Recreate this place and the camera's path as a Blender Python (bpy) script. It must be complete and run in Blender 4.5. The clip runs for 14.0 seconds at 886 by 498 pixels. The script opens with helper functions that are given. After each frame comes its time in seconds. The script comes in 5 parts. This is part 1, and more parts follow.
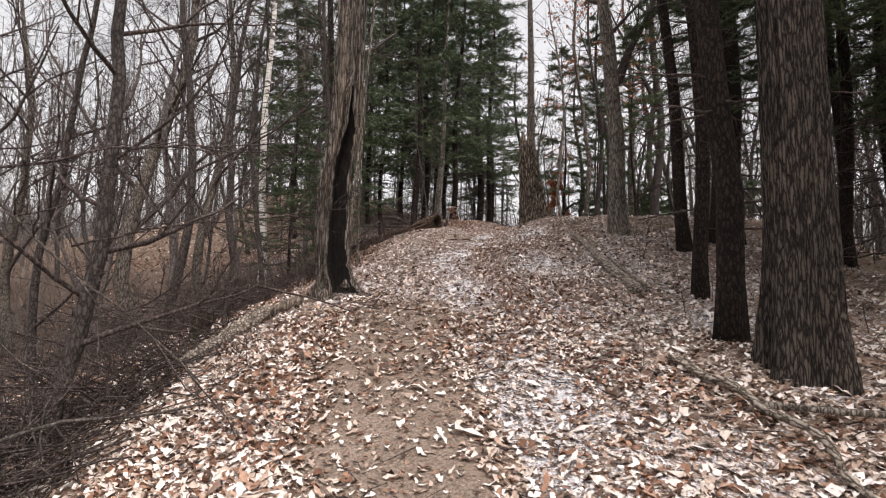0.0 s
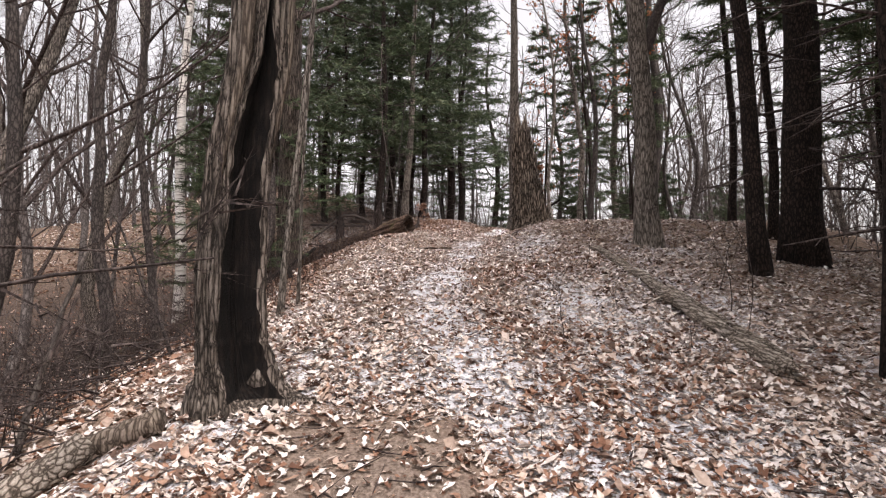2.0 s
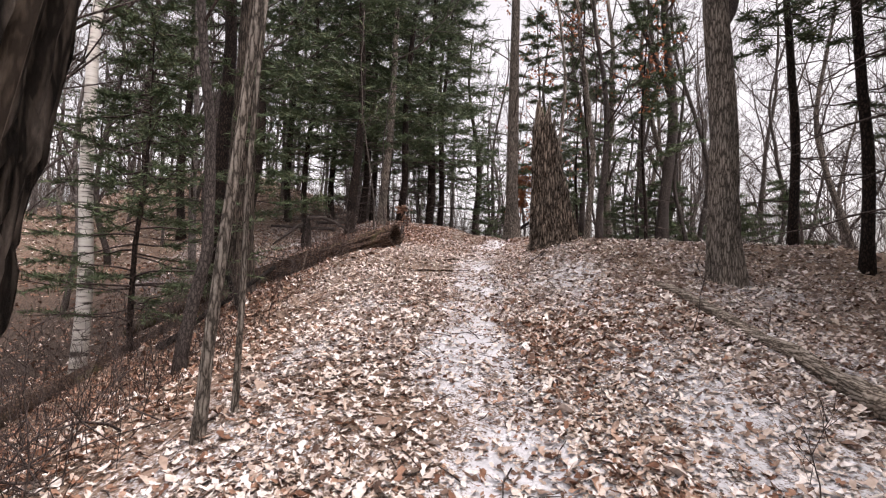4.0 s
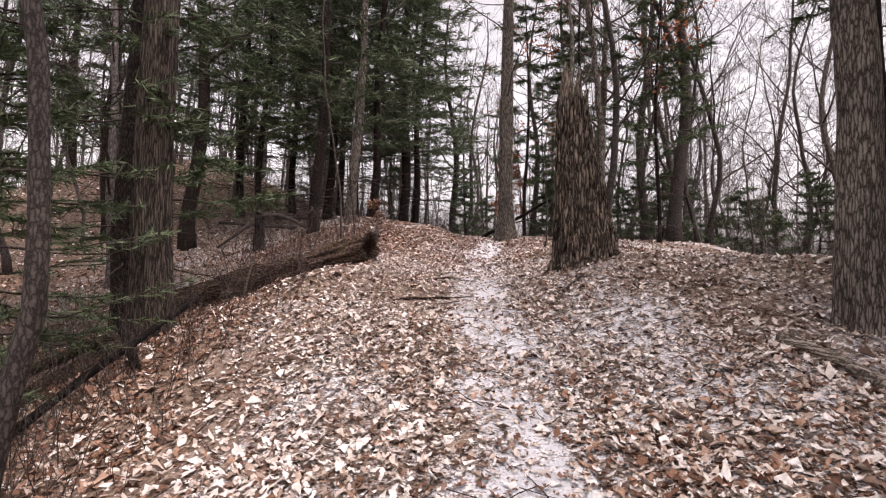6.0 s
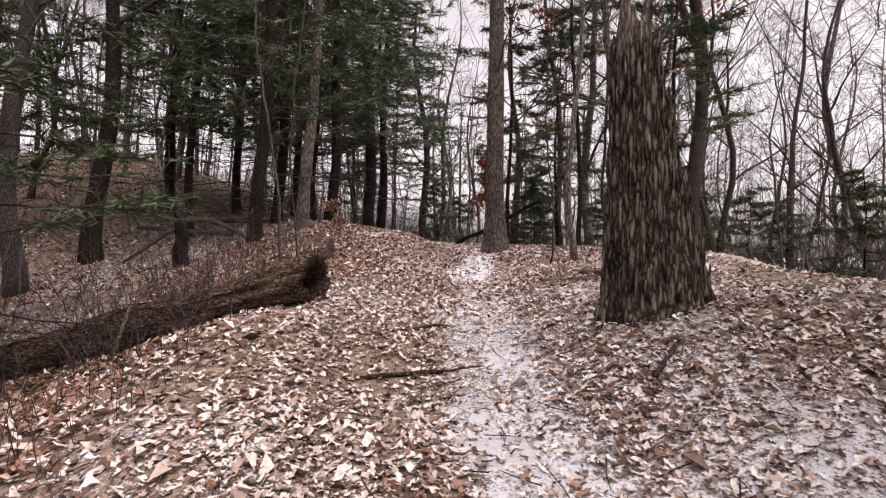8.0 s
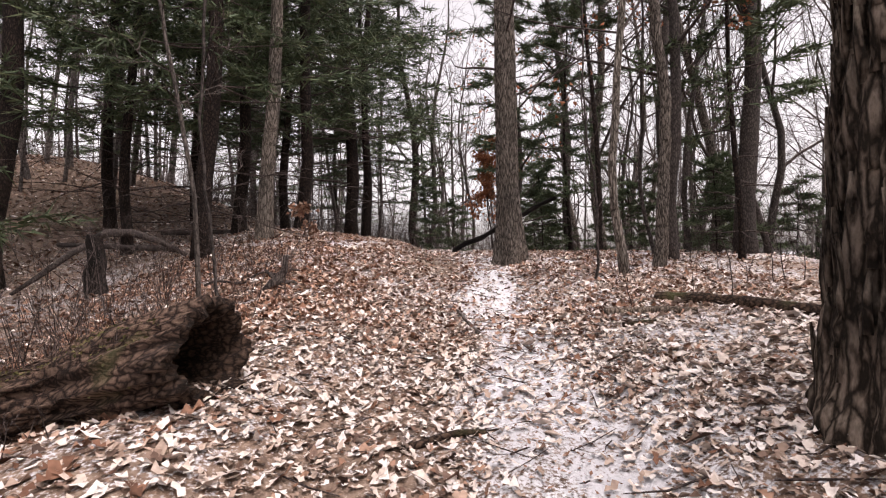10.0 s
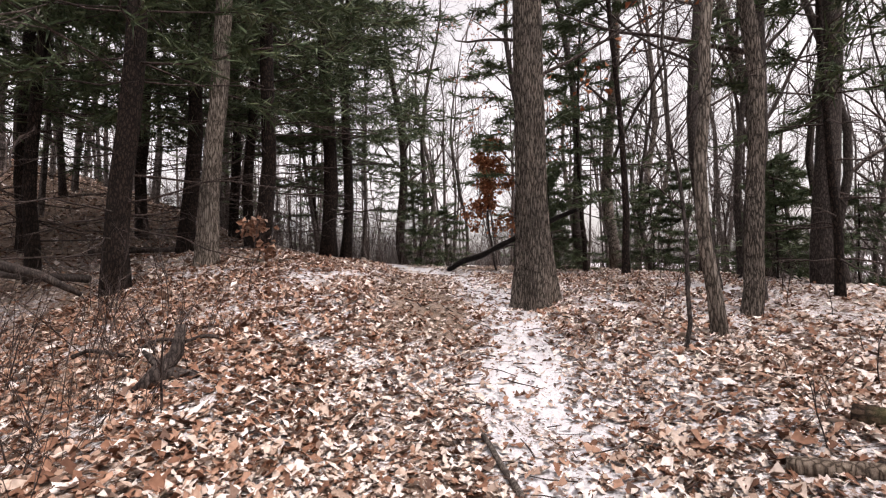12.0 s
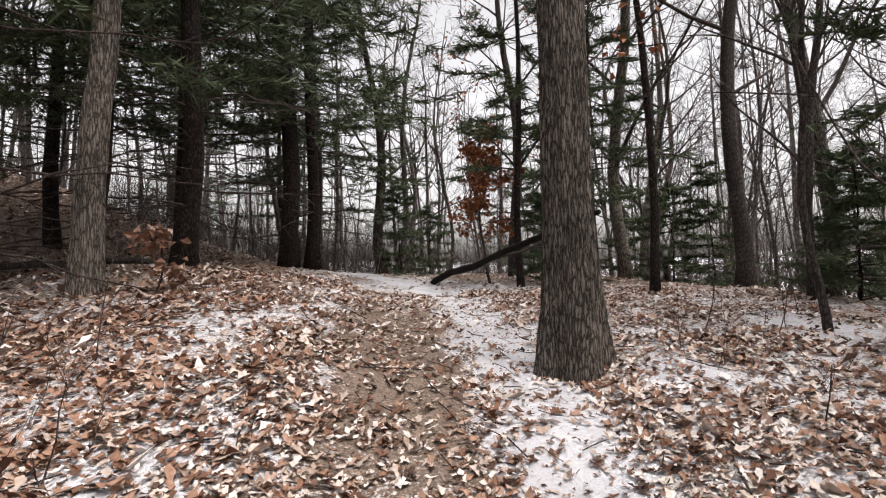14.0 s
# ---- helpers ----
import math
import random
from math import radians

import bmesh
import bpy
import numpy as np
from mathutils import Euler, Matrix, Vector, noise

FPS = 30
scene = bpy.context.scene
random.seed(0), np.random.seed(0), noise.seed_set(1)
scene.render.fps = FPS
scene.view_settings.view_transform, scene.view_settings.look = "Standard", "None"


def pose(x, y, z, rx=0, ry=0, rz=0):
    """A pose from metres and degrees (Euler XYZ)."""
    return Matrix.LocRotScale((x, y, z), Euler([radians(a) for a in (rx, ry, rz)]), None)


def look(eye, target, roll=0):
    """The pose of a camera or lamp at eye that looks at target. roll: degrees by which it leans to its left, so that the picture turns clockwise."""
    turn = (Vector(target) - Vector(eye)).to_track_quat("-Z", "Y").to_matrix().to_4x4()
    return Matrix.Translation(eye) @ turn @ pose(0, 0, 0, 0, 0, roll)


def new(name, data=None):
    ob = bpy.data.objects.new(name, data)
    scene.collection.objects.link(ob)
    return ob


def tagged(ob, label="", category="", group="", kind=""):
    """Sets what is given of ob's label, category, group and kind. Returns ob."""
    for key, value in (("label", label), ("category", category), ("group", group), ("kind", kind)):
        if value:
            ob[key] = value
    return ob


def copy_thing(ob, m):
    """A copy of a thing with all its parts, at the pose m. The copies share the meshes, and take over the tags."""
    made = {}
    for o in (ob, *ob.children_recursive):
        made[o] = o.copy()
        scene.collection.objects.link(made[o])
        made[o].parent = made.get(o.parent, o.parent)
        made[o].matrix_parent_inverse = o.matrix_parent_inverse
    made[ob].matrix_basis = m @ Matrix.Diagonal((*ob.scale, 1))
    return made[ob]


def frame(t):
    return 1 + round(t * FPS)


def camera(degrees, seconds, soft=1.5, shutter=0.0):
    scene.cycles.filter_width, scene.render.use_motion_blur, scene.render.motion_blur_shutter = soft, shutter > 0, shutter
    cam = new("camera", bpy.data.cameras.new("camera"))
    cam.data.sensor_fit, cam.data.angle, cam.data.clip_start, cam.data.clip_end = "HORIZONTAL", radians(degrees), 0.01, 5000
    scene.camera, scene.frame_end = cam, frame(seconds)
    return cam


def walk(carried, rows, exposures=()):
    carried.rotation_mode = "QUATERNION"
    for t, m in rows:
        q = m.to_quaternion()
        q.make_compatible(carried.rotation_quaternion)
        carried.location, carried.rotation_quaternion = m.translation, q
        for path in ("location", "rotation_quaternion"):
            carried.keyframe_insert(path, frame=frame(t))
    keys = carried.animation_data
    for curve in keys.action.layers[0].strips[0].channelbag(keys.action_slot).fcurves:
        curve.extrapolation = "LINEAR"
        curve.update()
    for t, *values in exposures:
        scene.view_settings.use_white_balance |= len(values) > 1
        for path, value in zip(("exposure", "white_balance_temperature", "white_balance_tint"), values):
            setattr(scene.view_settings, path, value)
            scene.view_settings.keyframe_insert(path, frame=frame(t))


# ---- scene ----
cam = camera(81.4, 14.0, soft=1.2)
PATH = [
    (0.0, pose(0.000, 0.000, 1.500, 94.22, -0.32, 0.01)),
    (0.5, pose(-0.155, 0.740, 1.594, 94.24, -0.18, -1.36)),
    (1.0, pose(-0.202, 1.564, 1.774, 94.20, -0.10, -1.87)),
    (1.5, pose(-0.234, 2.345, 1.982, 93.83, -0.45, -3.12)),
    (2.0, pose(-0.313, 3.137, 2.150, 93.45, -0.04, -4.30)),
    (2.5, pose(-0.369, 3.910, 2.290, 93.57, -0.53, -5.52)),
    (3.0, pose(-0.560, 4.592, 2.487, 93.33, -0.92, -6.36)),
    (5.5, pose(-0.786, 7.782, 3.176, 92.63, -1.06, -11.14)),
    (6.0, pose(-0.710, 8.471, 3.339, 91.82, -0.91, -11.71)),
    (6.5, pose(-0.595, 9.208, 3.405, 91.84, -1.16, -12.16)),
    (7.0, pose(-0.532, 9.921, 3.522, 91.68, -1.12, -13.33)),
    (7.5, pose(-0.395, 10.590, 3.647, 91.72, -0.80, -14.68)),
    (8.0, pose(-0.347, 11.211, 3.781, 91.54, -0.66, -15.52)),
    (10.5, pose(0.315, 14.416, 4.052, 92.19, 1.33, -16.74)),
    (11.0, pose(0.446, 15.066, 4.163, 92.32, 1.34, -16.86)),
    (11.5, pose(0.643, 15.570, 4.340, 92.31, 1.08, -17.42)),
    (12.0, pose(0.732, 16.083, 4.473, 92.41, 1.15, -17.99)),
    (12.5, pose(0.884, 16.590, 4.499, 92.35, 0.96, -18.87)),
    (13.0, pose(1.072, 17.139, 4.665, 92.19, 1.00, -19.64)),
    (13.5, pose(1.231, 17.705, 4.785, 92.00, 0.99, -19.76)),
    (14.0, pose(1.464, 18.333, 4.836, 92.04, 1.50, -19.89)),
]
walk(cam, PATH, [(0.0, 1.0, 6800, 13), (1.2, 1.19, 6820, 15), (3.0, 1.18, 6850, 17), (5.5, 1.1, 6900, 21), (8.0, 0.95, 6950, 23), (10.5, 1.13, 6950, 20), (12.5, 1.07, 7000, 18), (14.0, 0.98, 6800, 13)])

# ---- light: a bright overcast winter sky, a weak wide sun ----
SUN_UP, SUN_TURN = radians(66), radians(150)
world = bpy.data.worlds.new("overcast_sky")
scene.world = world
world.use_nodes = True
wn = world.node_tree
sky = wn.nodes.new("ShaderNodeTexSky")
sky.sky_type = "NISHITA"
sky.sun_disc = False
sky.sun_elevation, sky.sun_rotation = SUN_UP, SUN_TURN
sky.air_density, sky.dust_density, sky.ozone_density = 1.0, 4.0, 1.0
grey = wn.nodes.new("ShaderNodeHueSaturation")
grey.inputs["Saturation"].default_value = 0.16
wn.links.new(sky.outputs[0], grey.inputs["Color"])
back = wn.nodes["Background"]
back.inputs["Strength"].default_value = 0.15
wn.links.new(grey.outputs[0], back.inputs["Color"])
sun = new("sun", bpy.data.lights.new("sun", "SUN"))
sun.data.energy, sun.data.angle, sun.data.color = 1.15, radians(50), (1.0, 0.96, 0.92)
sun.matrix_world = look((20 * math.sin(SUN_TURN), 20 * math.cos(SUN_TURN), 20 * math.tan(SUN_UP)), (0, 0, 0))


# ---- materials ----
def nodes_of(name, rough=0.85):
    m = bpy.data.materials.new(name)
    m.use_nodes = True
    n = m.node_tree
    b = n.nodes["Principled BSDF"]
    b.inputs["Roughness"].default_value = rough
    b.inputs["Specular IOR Level"].default_value = 0.25
    return m, n, b


def add(n, kind, **ins):
    node = n.nodes.new(kind)
    for key, value in ins.items():
        node.inputs[key.replace("_", " ")].default_value = value
    return node


def ramp_node(n, fac, stops):
    r = n.nodes.new("ShaderNodeValToRGB")
    while len(r.color_ramp.elements) < len(stops):
        r.color_ramp.elements.new(0.5)
    for e, (at, col) in zip(r.color_ramp.elements, stops):
        e.position, e.color = at, (*col, 1)
    n.links.new(fac, r.inputs[0])
    return r.outputs[0]


def mix_node(n, fac, a, b, blend="MIX"):
    m = n.nodes.new("ShaderNodeMix")
    m.data_type, m.blend_type = "RGBA", blend
    for sock, v in ((m.inputs[0], fac), (m.inputs[6], a), (m.inputs[7], b)):
        if isinstance(v, (int, float)):
            sock.default_value = v
        elif isinstance(v, tuple):
            sock.default_value = (*v, 1)
        else:
            n.links.new(v, sock)
    return m.outputs[2]


def coords(n, scale):
    c = n.nodes.new("ShaderNodeTexCoord")
    m = add(n, "ShaderNodeMapping", Scale=scale)
    n.links.new(c.outputs["Object"], m.inputs[0])
    return m.outputs[0]


def bump(n, b, h, strength, distance):
    u = add(n, "ShaderNodeBump", Strength=strength, Distance=distance)
    n.links.new(h, u.inputs["Height"])
    n.links.new(u.outputs[0], b.inputs["Normal"])


def bark_material(name, dark, mid, light, scale=18.0, stretch=0.16, relief=0.9, moss=0.0, snow=0.0, along="z"):
    """Furrowed bark: long plates split by dark cracks, lichen or moss in patches."""
    m, n, b = nodes_of(name, 0.92)
    v = add(n, "ShaderNodeTexVoronoi", Scale=1.0)
    v.feature = "DISTANCE_TO_EDGE"
    warp = add(n, "ShaderNodeTexNoise", Scale=3.0, Detail=4.0)
    n.links.new(coords(n, (scale * 0.35, scale * 0.35, scale * stretch)), warp.inputs[0])
    base = coords(n, {"z": (scale, scale, scale * stretch), "x": (scale * stretch, scale, scale), "y": (scale, scale * stretch, scale)}[along])
    shift = n.nodes.new("ShaderNodeVectorMath")
    shift.operation = "ADD"
    n.links.new(base, shift.inputs[0])
    n.links.new(warp.outputs["Color"], shift.inputs[1])
    n.links.new(shift.outputs[0], v.inputs["Vector"])
    fine = add(n, "ShaderNodeTexNoise", Scale=3.0, Detail=8.0, Roughness=0.7)
    n.links.new(coords(n, {"z": (scale, scale, scale * 0.35), "x": (scale * 0.35, scale, scale), "y": (scale, scale * 0.35, scale)}[along]), fine.inputs[0])
    plates = ramp_node(n, v.outputs["Distance"], [(0.0, dark), (0.035, dark), (0.11, mid), (0.3, light)])
    grain = ramp_node(n, fine.outputs["Fac"], [(0.4, (0.0, 0.0, 0.0)), (0.78, (0.8, 0.8, 0.8))])
    col = mix_node(n, grain, plates, mix_node(n, 0.3, dark, mid))
    big = add(n, "ShaderNodeTexNoise", Scale=1.6, Detail=3.0)
    n.links.new(coords(n, (1.5, 1.5, 0.8)), big.inputs[0])
    tone = ramp_node(n, big.outputs["Fac"], [(0.3, (0.72, 0.72, 0.72)), (0.7, (1.18, 1.15, 1.12))])
    col = mix_node(n, 1.0, col, tone, "MULTIPLY")
    if moss:
        spots = ramp_node(n, big.outputs["Fac"], [(0.62 - moss * 0.4, (0, 0, 0)), (0.75 - moss * 0.3, (1, 1, 1))])
        col = mix_node(n, spots, col, (0.07, 0.07, 0.03))
    if snow:
        dust = add(n, "ShaderNodeTexNoise", Scale=9.0, Detail=6.0)
        n.links.new(coords(n, (1, 1, 1)), dust.inputs[0])
        spots = ramp_node(n, dust.outputs["Fac"], [(0.6 - snow * 0.2, (0, 0, 0)), (0.68 - snow * 0.2, (1, 1, 1))])
        col = mix_node(n, spots, col, (0.6, 0.6, 0.62))
    n.links.new(col, b.inputs["Base Color"])
    height = mix_node(n, 0.45, plates, fine.outputs["Color"])
    bump(n, b, height, relief, 0.05)
    return m


BARK_OAK = bark_material("oak_bark", (0.022, 0.018, 0.015), (0.13, 0.11, 0.095), (0.31, 0.272, 0.243), 46, 0.13, 1.0)
BARK_FURROW = bark_material("furrowed_bark", (0.009, 0.007, 0.006), (0.046, 0.036, 0.03), (0.15, 0.122, 0.104), 42, 0.1, 1.0)
BARK_GREY = bark_material("grey_bark", (0.04, 0.034, 0.028), (0.17, 0.146, 0.127), (0.36, 0.322, 0.288), 36, 0.14, 0.8)
BARK_PINE = bark_material("pine_bark", (0.006, 0.004, 0.004), (0.022, 0.015, 0.012), (0.055, 0.038, 0.031), 28, 0.35, 0.9)
BARK_THIN = bark_material("young_tree_bark", (0.022, 0.018, 0.017), (0.06, 0.05, 0.047), (0.115, 0.097, 0.09), 34, 0.3, 0.5)
BARK_PALE = bark_material("pale_young_bark", (0.04, 0.034, 0.031), (0.09, 0.076, 0.069), (0.15, 0.13, 0.118), 34, 0.3, 0.5)
BARK_SHAGGY = bark_material("shaggy_bark", (0.012, 0.009, 0.007), (0.06, 0.046, 0.038), (0.16, 0.132, 0.113), 34, 0.06, 1.0)
BARK_SNAG = bark_material("rotting_bark", (0.014, 0.01, 0.007), (0.08, 0.06, 0.046), (0.29, 0.237, 0.196), 24, 0.14, 1.0)
WOOD_LOG = bark_material("rotten_log_wood", (0.012, 0.007, 0.005), (0.045, 0.027, 0.019), (0.115, 0.075, 0.053), 22, 1.0, 1.0, moss=0.14)
WOOD_FIBRE = bark_material("stringy_rotten_wood", (0.016, 0.009, 0.007), (0.085, 0.052, 0.039), (0.23, 0.158, 0.12), 26, 0.07, 1.0, moss=0.1, along="x")
WOOD_PALE = bark_material("pale_weathered_wood", (0.07, 0.055, 0.044), (0.32, 0.27, 0.225), (0.56, 0.5, 0.44), 30, 0.06, 0.9, along="y")
HOLLOW_BARK = bark_material("hollow_tree_bark", (0.02, 0.016, 0.013), (0.12, 0.098, 0.083), (0.32, 0.276, 0.242), 36, 0.06, 1.0)
WOOD_BARE = bark_material("weathered_bare_wood", (0.05, 0.038, 0.03), (0.15, 0.12, 0.096), (0.29, 0.245, 0.205), 34, 0.08, 0.8)
# near-black: the hollow's shade is put into the rotten wood's colour
WOOD_ROT_SHADED = bark_material("rotten_wood_and_hollow_shade", (0.003, 0.002, 0.0018), (0.007, 0.0048, 0.004), (0.018, 0.0125, 0.01), 26, 0.12, 1.0)


def birch_material():
    m, n, b = nodes_of("birch_bark", 0.6)
    w = add(n, "ShaderNodeTexNoise", Scale=1.0, Detail=4.0)
    n.links.new(coords(n, (3, 3, 26)), w.inputs[0])
    big = add(n, "ShaderNodeTexNoise", Scale=2.2, Detail=3.0)
    n.links.new(coords(n, (1, 1, 2.2)), big.inputs[0])
    col = ramp_node(n, w.outputs["Fac"], [(0.36, (0.06, 0.05, 0.045)), (0.43, (0.62, 0.58, 0.54)), (0.7, (0.78, 0.76, 0.72))])
    patch = ramp_node(n, big.outputs["Fac"], [(0.34, (1, 1, 1)), (0.42, (0, 0, 0))])
    n.links.new(mix_node(n, patch, col, (0.07, 0.06, 0.055)), b.inputs["Base Color"])
    bump(n, b, w.outputs["Fac"], 0.4, 0.008)
    return m


BIRCH = birch_material()


def leaf_material(name, stops, rough=0.8, through=0.0):
    m, n, b = nodes_of(name, rough)
    g = n.nodes.new("ShaderNodeNewGeometry")
    col = ramp_node(n, g.outputs["Random Per Island"], stops)
    f = add(n, "ShaderNodeTexNoise", Scale=35.0, Detail=4.0)
    n.links.new(coords(n, (1, 1, 1)), f.inputs[0])
    tone = ramp_node(n, f.outputs["Fac"], [(0.3, (0.7, 0.68, 0.66)), (0.7, (1.15, 1.15, 1.15))])
    n.links.new(mix_node(n, 1.0, col, tone, "MULTIPLY"), b.inputs["Base Color"])
    return m


LITTER = leaf_material("dry_oak_leaves", [(0.0, (0.06, 0.037, 0.029)), (0.09, (0.17, 0.105, 0.08)), (0.19, (0.34, 0.25, 0.2)), (0.34, (0.53, 0.435, 0.375)), (0.58, (0.69, 0.61, 0.56)), (1.0, (0.82, 0.78, 0.77))])
LITTER_BROWN = leaf_material("brown_oak_leaves", [(0.0, (0.1, 0.048, 0.031)), (0.4, (0.22, 0.112, 0.072)), (0.75, (0.37, 0.228, 0.163)), (1.0, (0.53, 0.42, 0.355))])
LEAF_ORANGE = leaf_material("rust_leaves", [(0.0, (0.2, 0.07, 0.03)), (0.6, (0.36, 0.13, 0.06)), (1.0, (0.48, 0.22, 0.12))])
LEAF_RUSSET = leaf_material("russet_leaves", [(0.0, (0.13, 0.06, 0.05)), (0.6, (0.24, 0.12, 0.09)), (1.0, (0.33, 0.19, 0.14))])
NEEDLES = leaf_material("pine_needles", [(0.0, (0.042, 0.066, 0.034)), (0.5, (0.074, 0.108, 0.055)), (0.85, (0.105, 0.14, 0.072)), (1.0, (0.14, 0.158, 0.085))], 0.6)
TWIG = bark_material("twig_bark", (0.024, 0.018, 0.017), (0.07, 0.054, 0.05), (0.13, 0.104, 0.097), 30, 0.4, 0.2)
# paled to grey: distance haze and glare are put into this bark colour
BARK_FAR = bark_material("haze_greyed_bark", (0.05, 0.043, 0.042), (0.12, 0.104, 0.1), (0.21, 0.187, 0.18), 20, 0.3, 0.3)
MOSS = leaf_material("olive_moss", [(0.0, (0.05, 0.05, 0.018)), (0.5, (0.1, 0.095, 0.035)), (1.0, (0.16, 0.14, 0.06))], 0.95)


def ground_material():
    """Trodden earth, leaf mould and a thin patchy snow, laid by the masks that the sheet carries; the woods mask adds
    painted shade.
    """
    m, n, b = nodes_of("forest_floor", 0.95)
    def mask(name):
        a = n.nodes.new("ShaderNodeAttribute")
        a.attribute_name = name
        return a.outputs["Fac"]
    p = coords(n, (1, 1, 1))
    def noise_fac(scale, detail=6.0, rough=0.6):
        t = add(n, "ShaderNodeTexNoise", Scale=scale, Detail=detail, Roughness=rough)
        n.links.new(p, t.inputs[0])
        return t.outputs["Fac"]
    fine, mid, big = noise_fac(55.0), noise_fac(9.0), noise_fac(1.3)
    cells = add(n, "ShaderNodeTexVoronoi", Scale=17.0, Randomness=1.0)
    n.links.new(p, cells.inputs["Vector"])
    mould = ramp_node(n, fine, [(0.3, (0.06, 0.038, 0.028)), (0.52, (0.19, 0.13, 0.095)), (0.7, (0.4, 0.31, 0.25))])
    litter = ramp_node(n, cells.outputs["Distance"], [(0.0, (0.5, 0.4, 0.33)), (0.5, (0.3, 0.21, 0.16)), (0.75, (0.08, 0.052, 0.04))])
    mould = mix_node(n, 0.5, mould, litter)
    earth = mix_node(n, ramp_node(n, fine, [(0.35, (0, 0, 0)), (0.65, (1, 1, 1))]), mix_node(n, mid, (0.05, 0.034, 0.026), (0.17, 0.125, 0.098)), (0.29, 0.23, 0.19))
    col = mix_node(n, mask("earth"), mould, earth)
    frost = n.nodes.new("ShaderNodeMath")
    frost.operation = "MULTIPLY_ADD"
    n.links.new(mid, frost.inputs[0])
    frost.inputs[1].default_value = 0.55
    n.links.new(fine, frost.inputs[2])
    frost2 = n.nodes.new("ShaderNodeMath")
    frost2.operation = "ADD"
    n.links.new(frost.outputs[0], frost2.inputs[0])
    n.links.new(mask("snow"), frost2.inputs[1])
    scale_in = n.nodes.new("ShaderNodeMath")
    scale_in.operation = "MULTIPLY"
    scale_in.inputs[1].default_value = 0.8
    n.links.new(frost2.outputs[0], scale_in.inputs[0])
    where = ramp_node(n, scale_in.outputs[0], [(0.74, (0, 0, 0)), (0.86, (1, 1, 1))])
    snow = mix_node(n, fine, (0.5, 0.5, 0.535), (0.73, 0.745, 0.785))
    col = mix_node(n, where, col, snow)
    tone = ramp_node(n, big, [(0.3, (0.82, 0.8, 0.79)), (0.7, (1.1, 1.1, 1.1))])
    # shade under trees and brush, put into the floor colour as near-black brown
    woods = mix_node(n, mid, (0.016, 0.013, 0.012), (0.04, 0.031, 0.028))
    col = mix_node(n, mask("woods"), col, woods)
    n.links.new(mix_node(n, 1.0, col, tone, "MULTIPLY"), b.inputs["Base Color"])
    bump(n, b, mix_node(n, 0.5, fine, mid), 0.8, 0.03)
    return m


GROUND = ground_material()


# ---- tools for meshes ----
class Shape:
    """Vertices and faces of one mesh, gathered piece by piece."""

    def __init__(self):
        self.v, self.f = [], []

    def tube(self, pts, radii, sides=8, cap=True, wobble=None):
        """A round limb along pts. wobble(angle, s, ring point): factor on the radius."""
        pts = [Vector(p) for p in pts]
        start = len(self.v)
        side = Vector((1, 0, 0)) if abs((pts[-1] - pts[0]).normalized().x) < 0.9 else Vector((0, 1, 0))
        count = len(pts)
        for i, p in enumerate(pts):
            way = (pts[min(i + 1, count - 1)] - pts[max(i - 1, 0)]).normalized()
            b = way.cross(side).normalized()
            a = b.cross(way)
            side = a
            for k in range(sides):
                ang = 2 * math.pi * k / sides
                r = radii[i] * (wobble(ang, i / (count - 1), p) if wobble else 1)
                self.v.append(p + (a * math.cos(ang) + b * math.sin(ang)) * r)
        for i in range(count - 1):
            for k in range(sides):
                q = start + i * sides
                self.f.append((q + k, q + (k + 1) % sides, q + sides + (k + 1) % sides, q + sides + k))
        if cap:
            self.f.append(tuple(start + k for k in reversed(range(sides))))
            self.f.append(tuple(start + (count - 1) * sides + k for k in range(sides)))
        return self

    def mesh(self, name, material, smooth=True):
        me = bpy.data.meshes.new(name)
        me.from_pydata(self.v, [], self.f)
        me.materials.append(material)
        if smooth:
            me.shade_smooth()
        return me


def part(name, shape, material, parent, label="", smooth=True):
    ob = new(name, shape.mesh(name, material, smooth))
    ob.parent = parent
    return tagged(ob, label) if label else ob


def thing(name, at, label, category, group="", kind=""):
    ob = new(name)
    ob.empty_display_size = 0.2
    ob.matrix_basis = at if isinstance(at, Matrix) else pose(*at)
    return tagged(ob, label, category, group, kind)


def bend(rng, a, b, sag, count, jitter):
    """A crooked line from a to b."""
    a, b = Vector(a), Vector(b)
    size = (b - a).length
    out, drift = [], Vector((0, 0, 0))
    for i in range(count + 1):
        s = i / count
        if 0 < i:
            drift = drift * 0.7 + Vector((rng.uniform(-1, 1), rng.uniform(-1, 1), rng.uniform(-1, 1))) * jitter * size
        out.append(a.lerp(b, s) + drift * (1 if i < count else 0.6) + Vector((0, 0, sag * size * 4 * s * (1 - s))))
    return out


def taper(r0, r1, count):
    return [r0 + (r1 - r0) * i / count for i in range(count + 1)]


def bark_wobble(seed, ridges, deep, flare=0.0, lobes=5, flare_len=0.12, rise=2.6):
    """Furrows that run up the stem, lumps, and buttress roots at the foot."""
    def w(ang, s, p):
        c = Vector((math.cos(ang) * ridges, math.sin(ang) * ridges, p.z * rise + seed * 7))
        n1 = noise.noise(c)
        n1 = (1 - 2.6 * abs(n1)) if deep > 0.1 else n1
        n2 = noise.noise(Vector((math.cos(ang) * 1.3, math.sin(ang) * 1.3, p.z * 0.7 + seed)))
        foot = max(0.0, 1 - s / flare_len) ** 2
        root = 0.55 + 0.45 * math.cos(lobes * ang + seed * 3 + 1.2 * noise.noise(Vector((math.cos(ang), math.sin(ang), seed))))
        return 1 + deep * n1 + 0.09 * n2 + flare * foot * root
    return w


